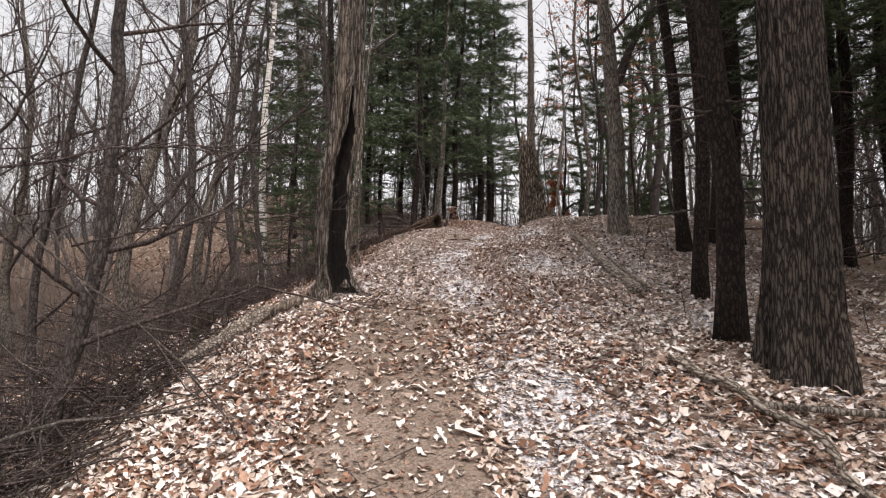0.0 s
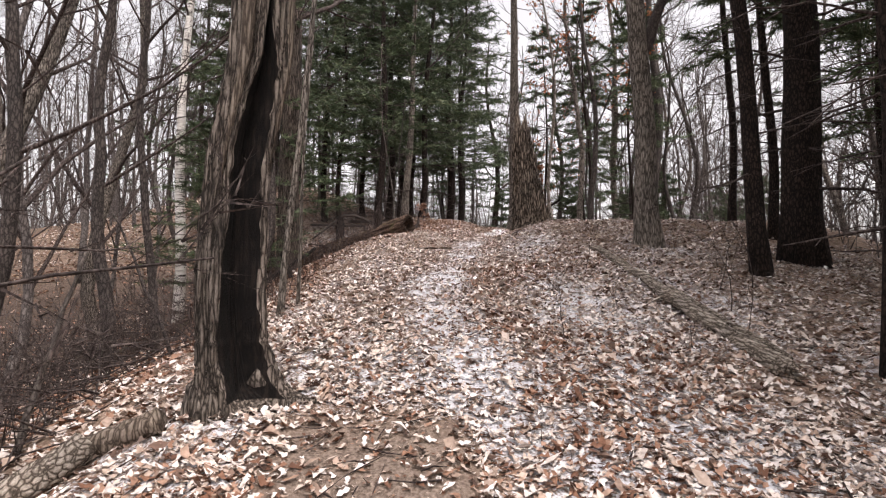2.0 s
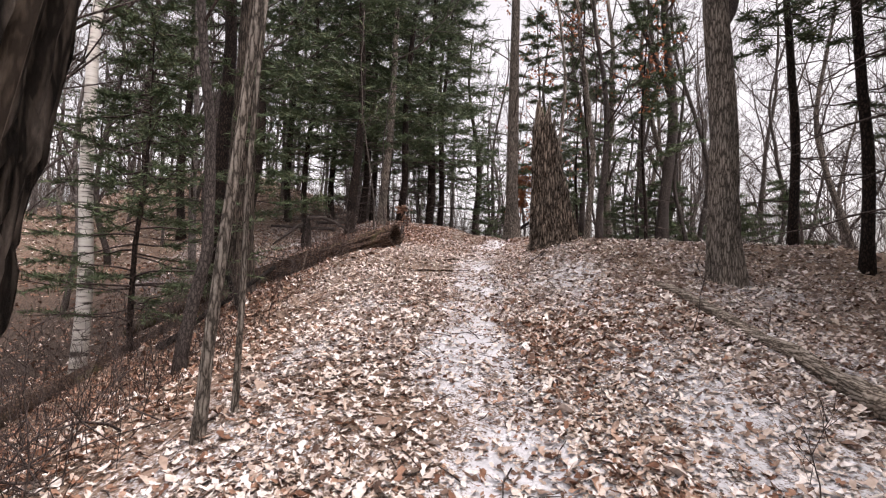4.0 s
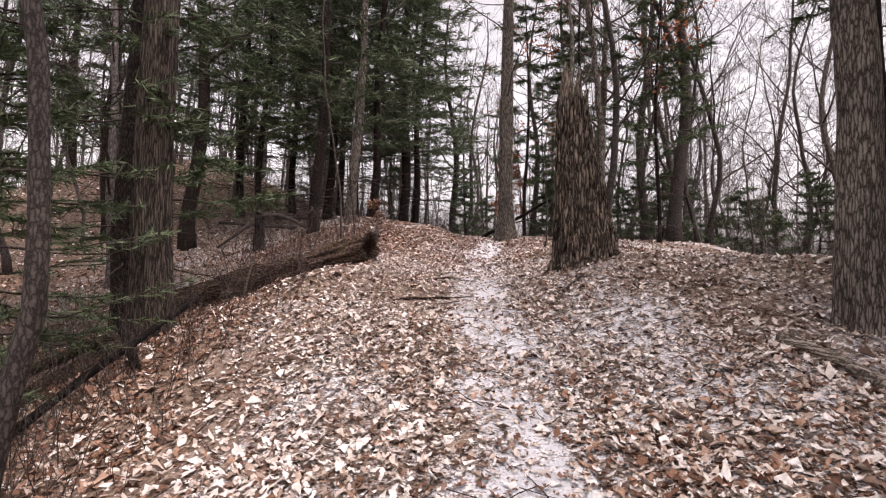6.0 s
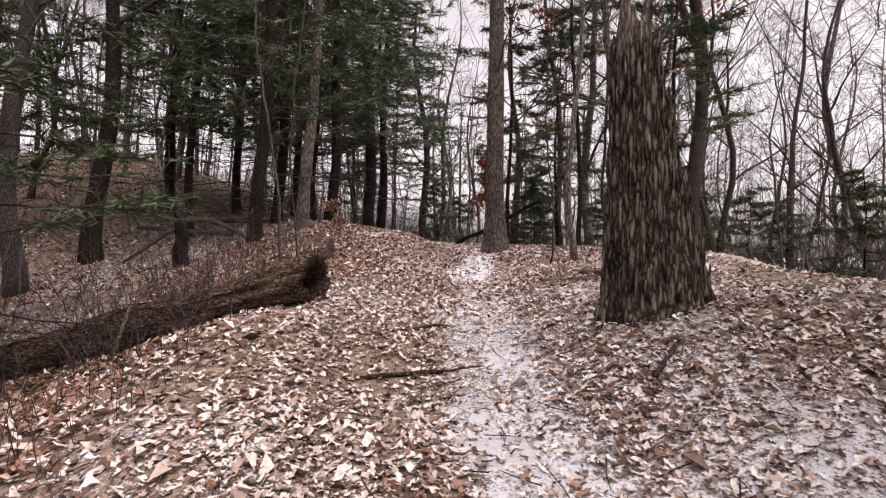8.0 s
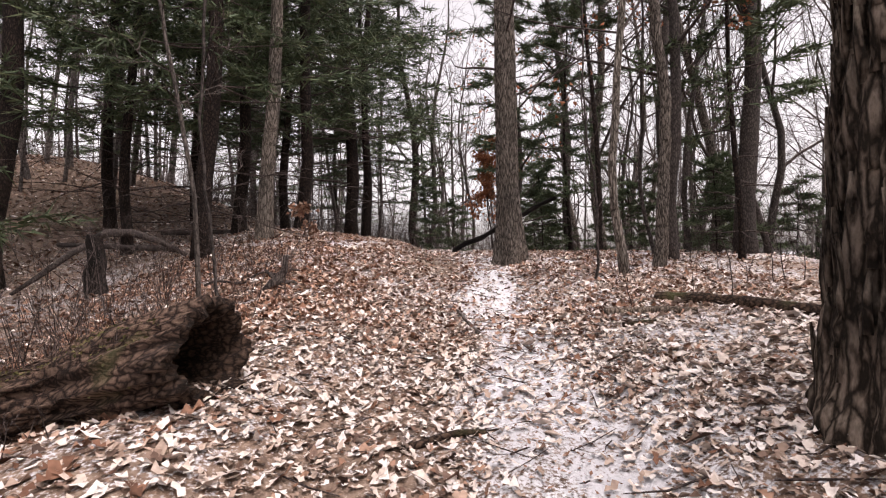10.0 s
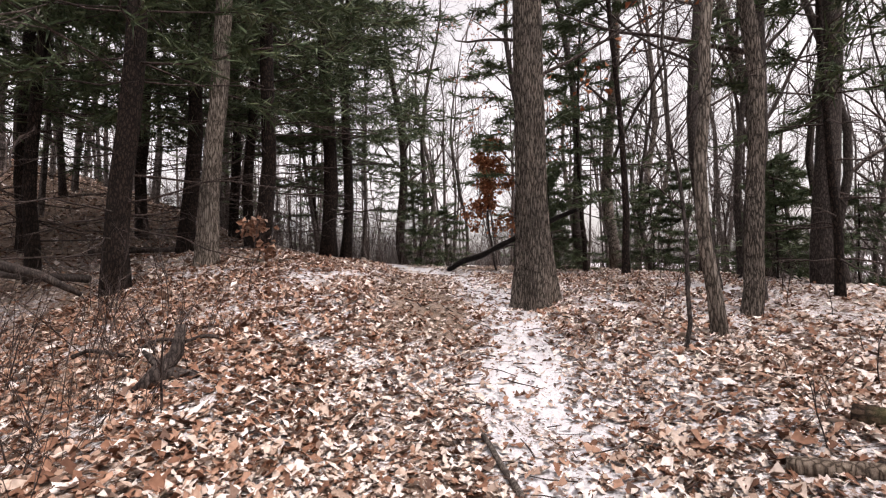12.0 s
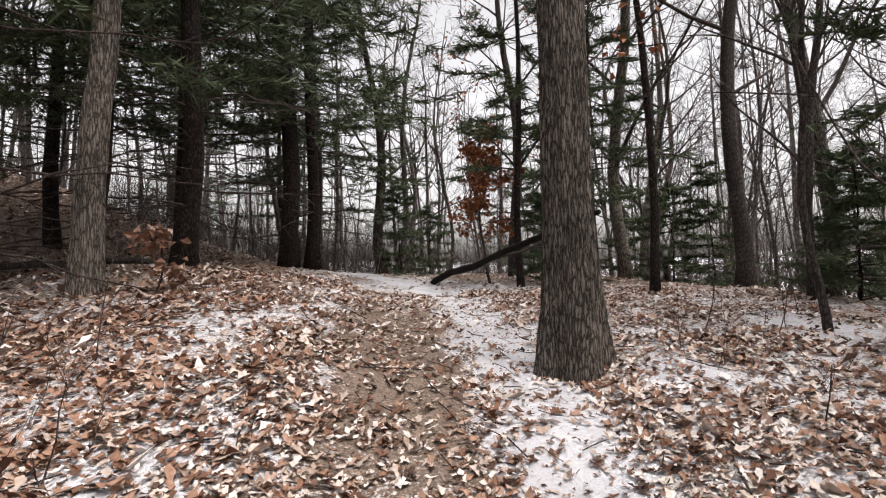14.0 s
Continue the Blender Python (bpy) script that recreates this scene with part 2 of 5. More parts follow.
def grow(shape, rng, start, way, length, radius, level, droop=0.0, spread=0.75, kids=(4, 4, 3), tips=None):
    """A crooked bare branch with its side branches and twigs."""
    steps = 5 if level == 0 else 4 if level == 1 else 3
    sides = (5 if level == 0 else 3) if len(kids) < 3 else 6 if level == 0 else 4 if level == 1 else 3
    pts = [Vector(start)]
    d = Vector(way).normalized()
    for i in range(steps):
        d = (d + Vector((rng.uniform(-1, 1), rng.uniform(-1, 1), rng.uniform(-0.6, 1))) * 0.22 + Vector((0, 0, -droop))).normalized()
        pts.append(pts[-1] + d * length / steps)
    thin = max(radius * 0.25, 0.0035)
    if level > 1 and (level == len(kids) or radius < 0.012):
        sliver(shape, rng, pts[0], pts[2], max(radius * 0.7, 0.004))
        sliver(shape, rng, pts[1], pts[-1], max(radius * 0.55, 0.0035))
        for _ in range(2):
            o = pts[rng.choice((1, 2))]
            sliver(shape, rng, o, o + (d + Vector((rng.gauss(0, 0.6), rng.gauss(0, 0.6), rng.gauss(0.1, 0.5)))) * length * 0.35, 0.0035)
    else:
        shape.tube(pts, taper(radius, thin, steps), sides, cap=False)
    if tips is not None and level >= len(kids) - 1:
        tips.append((pts[-1], d))
        tips.append((pts[-2], d))
    if level >= len(kids):
        return
    for k in range(kids[level]):
        s = rng.uniform(0.25, 1.0) * steps
        i = min(int(s), steps - 1)
        at = pts[i].lerp(pts[i + 1], s - i)
        along = (pts[i + 1] - pts[i]).normalized()
        across = along.cross(Vector((rng.uniform(-1, 1), rng.uniform(-1, 1), rng.uniform(-1, 1)))).normalized()
        grow(shape, rng, at, along + across * rng.uniform(spread * 0.7, spread * 1.4), length * rng.uniform(0.38, 0.62), max(radius * rng.uniform(0.35, 0.5), 0.005), level + 1, droop, spread, kids, tips)


def sliver(shape, rng, a, b, width):
    """A hair-thin twig."""
    side = (b - a).cross(Vector((rng.gauss(0, 1), rng.gauss(0, 1), rng.gauss(0, 1)))).normalized() * width
    i = len(shape.v)
    shape.v += [a - side, a + side, b]
    shape.f.append((i, i + 1, i + 2))


def tuft(shape, rng, at, way, size, count):
    """A spray of needles as thin blades round a twig's end."""
    way = Vector(way).normalized()
    for _ in range(count):
        d = (way * rng.uniform(0.0, 1.0) + Vector((rng.gauss(0, 1), rng.gauss(0, 1), rng.gauss(0, 0.6))) * 0.55).normalized()
        o = Vector(at) - way * rng.uniform(0, size * 1.2)
        side = d.cross(Vector((rng.gauss(0, 1), rng.gauss(0, 1), rng.gauss(0, 1)))).normalized() * size * rng.uniform(0.04, 0.085)
        tip = o + d * size * rng.uniform(0.7, 1.3)
        i = len(shape.v)
        shape.v += [o - side, o + side, tip]
        shape.f.append((i, i + 1, i + 2))


def blade(shape, rng, at, size):
    """One hanging dry leaf, folded along its rib."""
    d = Vector((rng.gauss(0, 1), rng.gauss(0, 1), rng.gauss(-0.5, 0.7))).normalized()
    s = d.cross(Vector((rng.gauss(0, 1), rng.gauss(0, 1), rng.gauss(0, 1)))).normalized()
    u = d.cross(s) * 0.25
    i = len(shape.v)
    at = Vector(at)
    shape.v += [at, at + (d * 0.5 + s * 0.35 + u) * size, at + d * size, at + (d * 0.5 - s * 0.35 + u) * size]
    shape.f += [(i, i + 1, i + 2), (i, i + 2, i + 3)]


def stem_line(rng, tall, lean, crook, count, curve=(0, 0)):
    """The middle line of a trunk from its foot, a little under ground, up."""
    out, dx, dy = [], 0.0, 0.0
    phase = lean[0] * 60 + tall
    for i in range(count + 1):
        s = i / count
        z = -0.25 + (tall + 0.25) * s
        if i > 1:
            dx, dy = dx * 0.8 + rng.uniform(-1, 1) * crook, dy * 0.8 + rng.uniform(-1, 1) * crook
        sway = crook * 5 * math.sin(z * 0.62 + phase) * min(max(z, 0.0), 1.5)
        out.append(Vector((lean[0] * z + sway + dx + curve[0] * s * s * tall, lean[1] * z + dy + curve[1] * s * s * tall, z)))
    return out


def bare_tree(name, at, seed, tall, dia, material, label, lean=(0, 0), crook=0.03, first=0.3, limbs=14, sides=12, rings=22, flare=0.5, deep=0.08, ridges=3.0, fork=None, kids=(3, 3), leaf=None, leaf_label="", group="", up=0.9, reach=0.22, curve=(0, 0), leaf_count=3, limb=0.4):
    """A leafless broadleaf tree: trunk, limbs with twigs and, if asked, a fork and clinging dry leaves."""
    rng = random.Random(seed)
    tree = thing(name, at, label, "tree", group)
    line = stem_line(rng, tall, lean, crook, rings, curve)
    r = dia / 2
    radii = [max(r * (1 - 0.82 * (i / rings) ** 1.1), 0.012) for i in range(rings + 1)]
    trunk = Shape().tube(line, radii, sides, wobble=bark_wobble(seed, ridges, deep, flare, rng.choice((4, 5, 6)), 0.1 if tall > 6 else 0.2))
    part("trunk", trunk, material, tree)
    crown, tips = Shape(), []
    if fork:
        i = int(fork[0] / tall * rings)
        arm = bend(rng, line[i], line[i] + Vector(fork[1]), 0.02, 8, 0.02)
        crown.tube(arm, taper(radii[i] * 0.8, 0.02, 8), 8, cap=False)
        for q in range(6):
            p = arm[2 + q]
            grow(crown, rng, p, Vector((rng.uniform(-1, 1), rng.uniform(-1, 1), 0.7)), tall * 0.16, 0.03, 1, 0, 0.8, kids, tips)
    for q in range(limbs):
        s = first + (1 - first) * (q + rng.random()) / limbs
        i = min(int(s * rings), rings - 1)
        ang = q * 2.4 + rng.uniform(-0.5, 0.5)
        way = Vector((math.cos(ang), math.sin(ang), up * rng.uniform(0.5, 1.3)))
        grow(crown, rng, line[i], way, tall * reach * (1.25 - 0.75 * s) * rng.uniform(0.7, 1.3), radii[i] * rng.uniform(0.75, 1.25) * limb, 0, 0, 0.8, kids, tips)
    part("crown", crown, TWIG if material is not BARK_PALE else BARK_PALE, tree)
    if leaf:
        foliage = Shape()
        for p, d in tips:
            for _ in range(leaf_count):
                blade(foliage, rng, p + Vector((rng.gauss(0, 0.09), rng.gauss(0, 0.09), rng.gauss(0, 0.07))), rng.uniform(0.08, 0.15))
        tagged(part("leaves", foliage, leaf, tree, leaf_label, False), kind="stuff")
    return tree


def pine_tree(name, at, seed, tall, dia, label, green=0.3, dead=0.08, whorls=15, reach=2.3, lean=(0, 0), group="", needles=9, material=None, sides=12, per=5, size=0.15):
    """A pine: straight stem, bare dead branches low down, whorls of needled branches above."""
    rng = random.Random(seed)
    tree = thing(name, at, label, "tree", group)
    rings = 18
    line = stem_line(rng, tall, lean, 0.015, rings)
    radii = [max(dia / 2 * (1 - 0.85 * i / rings), 0.012) for i in range(rings + 1)]
    part("trunk", Shape().tube(line, radii, sides, wobble=bark_wobble(seed, 3.5, 0.07, 0.45, 5, 0.06)), material or BARK_PINE, tree)
    wood, leaf = Shape(), Shape()
    for w in range(whorls):
        s = dead + (0.98 - dead) * (w + rng.uniform(0.1, 0.7)) / whorls
        live = s > green
        turn = rng.uniform(0, 6.28)
        count = per if live else 4
        for k in range(count):
            ang = turn + 2 * math.pi * (k + rng.uniform(-0.25, 0.25)) / count
            low = min(max(s + rng.uniform(-0.6, 0.6) / whorls, dead), 0.985)
            i = min(int(low * rings), rings - 1)
            at_ = line[i].lerp(line[i + 1], low * rings - i)
            long = reach * (1.05 - 0.75 * s) * rng.uniform(0.65, 1.2) * (1 if live else 0.6)
            way = Vector((math.cos(ang), math.sin(ang), rng.uniform(-0.22, 0.26) if live else rng.uniform(-0.3, 0.12)))
            arm = bend(rng, at_, at_ + way * long, -0.03 if live else 0.02, 5, 0.035)
            wood.tube(arm, taper(max(0.016, dia * 0.05), 0.005, 5), 3 if sides < 10 else 4, cap=False)
            for q in range(8 if live else 4):
                t = rng.uniform(0.25, 1.0) * 5
                j = min(int(t), 4)
                p = arm[j].lerp(arm[j + 1], t - j)
                along = (arm[j + 1] - arm[j]).normalized()
                out = (along + along.cross(Vector((0, 0, 1))) * rng.choice((-1, 1)) * rng.uniform(0.5, 1.2) + Vector((0, 0, rng.uniform(-0.3, 0.15)))).normalized()
                end = p + out * long * rng.uniform(0.14, 0.34)
                wood.tube([p, end], [0.007, 0.003], 3, cap=False)
                if live:
                    for z in (0.3, 0.55, 0.8, 1.0):
                        tuft(leaf, rng, p.lerp(end, z), out, size, needles)
    tagged(part("branchwork", wood, TWIG, tree), kind="stuff")
    if leaf.v:
        tagged(part("needles", leaf, NEEDLES, tree, "dark green pine needles", False), kind="stuff")
    return tree
# ---- the ground ----


def spline(knots, v):
    """Smooth curve through (place, value) knots."""
    if v <= knots[0][0]:
        return knots[0][1]
    for (a, p), (b, q) in zip(knots, knots[1:]):
        if v <= b:
            s = (v - a) / (b - a)
            s2 = s * s * (3 - 2 * s) * 0.45 + s * 0.55
            return p + (q - p) * s2
    return knots[-1][1]


TRAIL = [(-12, 0.6), (0, 0.0), (4.6, -0.45), (7.8, -0.6), (11.2, -0.2), (14.5, 0.5), (18.4, 1.6), (22, 2.9), (26, 3.9), (30, 4.1), (36, 2.5), (60, -6)]
RISE = [(-14, -1.6), (-4, -0.55), (0, 0.02), (2.3, 0.46), (4.6, 1.0), (7.8, 1.66), (11.2, 2.28), (14.5, 2.8), (16.5, 3.18), (18.4, 3.45), (21.9, 4.06), (24, 4.22), (29, 4.42), (33, 4.6), (38, 4.5), (60, 2.0), (120, -1), (400, -4)]
LEFT = [(-5, 0.42), (4, 0.42), (8, 0.36), (12, 0.42), (16, 0.46), (19, 0.34), (22, 0.22), (24, 0.18), (26, 0.1), (30, 0.03), (60, 0.05), (100, 0)]
RIGHT = [(0, 0.0), (7, -0.06), (10, 0.08), (12.5, 0.22), (14.6, 0.5), (16.5, 0.24), (19.5, 0.12), (22, 0.05), (26, 0.0), (34, -0.05)]


def swell(v, lo, hi):
    s = min(max((v - lo) / (hi - lo), 0.0), 1.0)
    return s * s * (3 - 2 * s)


def ramp(v, width):
    """0 below 0, then bending into a straight line."""
    return 0.0 if v <= 0 else v * v / (2 * width) if v < width else v - width / 2


def height(x, y):
    u = x - spline(TRAIL, y)
    h = spline(RISE, y)
    if u < 0:
        d = -u
        fall = spline(LEFT, y)
        shoulder = swell(y, 12, 15.5)
        h += 0.17 * shoulder * swell(d, 0.5, 1.3)
        h -= fall * (ramp(d - 0.35 - 0.95 * shoulder, 1.0) - 0.75 * ramp(d - 8, 5))
    else:
        s = spline(RIGHT, y)
        h += s * (ramp(u - 0.4, 0.8) - ramp(u - 1.4, 1.6)) 
        edge = 7.6 - 1.6 * swell(y, 14, 20)
        h -= 0.36 * (ramp(u - edge, 3.0) - ramp(u - edge - 10, 6))
    h += 0.52 * math.exp(-(((x + 0.2) / 2.2) ** 2) - ((y - 26) / 3.0) ** 2)
    h += 4.9 * math.exp(-(((x + 9.5) / 8.2) ** 2) - ((y - 41) / 9.5) ** 2)
    return h


def lie(x, y):
    """The ground's height with its hummocks and far hills."""
    h = height(x, y)
    far = math.hypot(x, y - 15)
    h += 0.05 * noise.noise(Vector((x * 0.9, y * 0.9, 3.0))) + 0.022 * noise.noise(Vector((x * 3.1, y * 3.1, 7.0)))
    u = x - spline(TRAIL, y)
    if -3 < y < 30:
        h -= 0.04 * math.exp(-((u - 0.75) / 0.3) ** 2)
        h -= 0.035 * math.exp(-((u + 0.1) / 0.4) ** 2)
    h += 0.35 * noise.noise(Vector((x * 0.16, y * 0.16, 11.0))) * swell(far, 9, 30)
    h += swell(far, 110, 400) * (14 + 8 * noise.noise(Vector((x * 0.006, y * 0.006, 5.0))))
    return h


def lines(lo, hi, step, far_lo, far_hi):
    """Grid lines: even in the middle, wider and wider outside."""
    mid = list(np.arange(lo, hi + 1e-6, step))
    out, d, v = [], step, hi
    while v < far_hi:
        d *= 1.075
        v += d
        out.append(v)
    under, d, v = [], step, lo
    while v > far_lo:
        d *= 1.075
        v -= d
        under.append(v)
    return under[::-1] + mid + out


def snow_mid(y):
    """The middle of the snowy strip, from the trail's middle line."""
    return 1.05 - 0.52 * swell(y, 5.5, 9.5)


def worn_track(u, y):
    """How far off the worn track's middle, and how bare it is there."""
    mid = -0.2 * swell(y, 6, 9) - 0.25 * swell(y, 17, 21)
    wide = 0.34 + 0.2 * swell(y, 12.5, 14) * (1 - swell(y, 16, 18))
    on = 1 - swell(abs(u - mid), wide, wide + 0.34)
    worn = max(1 - swell(y, 5.9, 7.0), 0.55 * swell(y, 13.8, 14.6) * (1 - swell(y, 15.4, 16.6)), 0.9 * swell(y, 19.8, 20.8) * (1 - swell(y, 24.6, 26)), 0.22)
    return on, worn


def build_ground():
    xs, ys = lines(-6, 9, 0.11, -700, 700), lines(-2, 27, 0.11, -500, 900)
    verts, earth, snow, woods = [], [], [], []
    for y in ys:
        c = spline(TRAIL, y)
        for x in xs:
            verts.append((x, y, lie(x, y)))
            u = x - c + 0.16 * noise.noise(Vector((x * 1.3, y * 1.3, 1.0)))
            on, worn = worn_track(u, y)
            earth.append(on * worn)
            # how strongly that shade is painted: far floor and left bank
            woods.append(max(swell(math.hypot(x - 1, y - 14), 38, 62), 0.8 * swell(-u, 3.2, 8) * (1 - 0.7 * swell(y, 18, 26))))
            strip = 1 - swell(abs(u - snow_mid(y)), 0.2, 0.62)
            broad = (0.21 - 0.07 * swell(y, 6.5, 10)) * (0.4 + 0.6 * swell(y, 4, 7)) * (1 - swell(abs(u - 0.6), 1.0, 2.6))
            late = 0.17 * swell(y, 17.5, 21) * (1 - swell(math.hypot(x - 2, y - 20), 7, 13))
            right = (0.03 + 0.07 * swell(y, 5, 8)) * swell(u, 1.2, 2.4) * (1 - swell(u, 4.5, 7)) * (1 - swell(y, 11, 14))
            off = swell(-u, 1.6, 3.2) * (1 - 0.6 * swell(y, 17, 21)) + 0.2 * swell(u, 3, 6) + swell(math.hypot(x - 1, y - 14), 16, 26)
            patch = 0.16 * noise.noise(Vector((x * 0.8, y * 0.8, 21.0)))
            snow.append(0.08 - 0.22 * min(off, 1.0) + (0.13 + 0.15 * swell(y, 6, 10) + 0.03 * swell(y, 18, 20)) * strip * (0.62 + 1.1 * noise.noise(Vector((x * 2, y * 0.9, 2.0)))) + broad + late + right + patch - 0.42 * on * worn)
            field = swell(u, 15, 20) * swell(y, 22, 30)
            snow[-1] += 0.7 * field
            woods[-1] *= 1 - field
    w = len(xs)
    faces = [(j * w + i, j * w + i + 1, (j + 1) * w + i + 1, (j + 1) * w + i) for j in range(len(ys) - 1) for i in range(w - 1)]
    me = bpy.data.meshes.new("ground")
    me.from_pydata(verts, [], faces)
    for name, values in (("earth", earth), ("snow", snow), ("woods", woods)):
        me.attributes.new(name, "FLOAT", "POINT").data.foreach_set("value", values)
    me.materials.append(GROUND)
    me.shade_smooth()
    tagged(new("ground", me), "sloping forest floor with bare earth track, leaf mould, thin snow and painted woodland shade", "ground", kind="structure")


build_ground()


def litter(name, seed, count, material, spread, size, label, keep, plain=False):
    """Fallen oak leaves, each a lobed, curled blade lying on the ground."""
    rng = np.random.default_rng(seed)
    rim = [(0.0, -0.55), (0.25, -0.2), (0.13, 0.0), (0.3, 0.25), (0.02, 0.55), (-0.28, 0.3), (-0.12, 0.04), (-0.27, -0.22)]
    if plain:
        rim = [(0.0, -0.5), (0.3, 0.05), (0.05, 0.5), (-0.28, 0.0)]
    base = np.array([(0, 0)] + rim)
    places = []
    rnd = random.Random(seed)
    while len(places) < count:
        x, y = spread(rnd)
        if rnd.random() < keep(x, y):
            places.append((x, y, lie(x, y)))
    places = np.array(places)
    n = len(places)
    big = rng.uniform(0.6, 1.25, (n, 1, 1)) * size
    xy = base[None] * big * np.stack([rng.uniform(0.7, 1.2, n), rng.uniform(0.8, 1.2, n)], -1)[:, None]
    curl = rng.uniform(-1.2, 3.2, (n, 1))
    twist = rng.uniform(-2.0, 2.0, (n, 1))
    z = curl * (xy[..., 0] ** 2) / (big[..., 0] + 1e-6) * 1.2 + twist * xy[..., 0] * xy[..., 1] / (big[..., 0] + 1e-6) + rng.uniform(-0.2, 0.6, (n, 1)) * xy[..., 1] ** 2 / big[..., 0]
    p = np.concatenate([xy, z[..., None]], -1)
    yaw, tx, ty = rng.uniform(0, 6.283, n), rng.normal(0, 0.28, n), rng.normal(0, 0.28, n)
    c, s = np.cos(yaw)[:, None], np.sin(yaw)[:, None]
    x, y = p[..., 0] * c - p[..., 1] * s, p[..., 0] * s + p[..., 1] * c
    zz = p[..., 2] + x * tx[:, None] + y * ty[:, None]
    zz = zz - zz.min(1, keepdims=True) * 0.75
    v = np.stack([x, y, zz], -1) + places[:, None]
    v[..., 2] += rng.uniform(0.0, 0.018, (n, 1))
    k = len(base)
    tri = np.array([(0, 1 + i, 1 + (i + 1) % (k - 1)) for i in range(k - 1)])
    faces = (np.arange(n)[:, None, None] * k + tri[None]).reshape(-1, 3)
    me = bpy.data.meshes.new(name)
    me.vertices.add(n * k)
    me.vertices.foreach_set("co", v.ravel())
    me.loops.add(faces.size)
    me.loops.foreach_set("vertex_index", faces.ravel())
    me.polygons.add(len(faces))
    me.polygons.foreach_set("loop_start", np.arange(0, faces.size, 3))
    me.update(calc_edges=True)
    me.materials.append(material)
    tagged(new(name, me), label, "leaves", kind="stuff")


def bare_track(x, y):
    """How thickly leaves lie: thin on the worn track and the snow strip."""
    u = x - spline(TRAIL, y)
    on, worn = worn_track(u, y)
    dense = 1 - 0.82 * worn * on
    dense *= 1 - (0.3 + 0.48 * swell(y, 4, 10) + 0.14 * swell(y, 18, 20)) * (1 - swell(abs(u - snow_mid(y)), 0.2, 0.55))
    late = 0.75 * swell(y, 18.5, 22) * swell(noise.noise(Vector((x * 1.5, y * 1.5, 33.0))), -0.25, 0.25)
    return dense * (1 - late) * (0.5 + 0.5 * swell(noise.noise(Vector((x * 0.8, y * 0.8, 40.0))), -0.3, 0.3))


def pale_leaves(x, y):
    return bare_track(x, y) * (1 - 0.72 * swell(spline(TRAIL, y) - x, 0.7, 1.8) * swell(y, 6.5, 9.5))


def near_spread(rnd):
    y = rnd.uniform(0.6, 27)
    return spline(TRAIL, y) + rnd.uniform(-1, 1) * rnd.uniform(0.25, 1) * (2.6 + 5.5 * rnd.random()), y


def wide_spread(rnd):
    y = rnd.uniform(1, 40)
    return spline(TRAIL, y) + rnd.gauss(1.5, 6), y


def spot(x, y, turn=0.0, sink=0.0):
    return pose(x, y, height(x, y) - sink, 0, 0, turn)


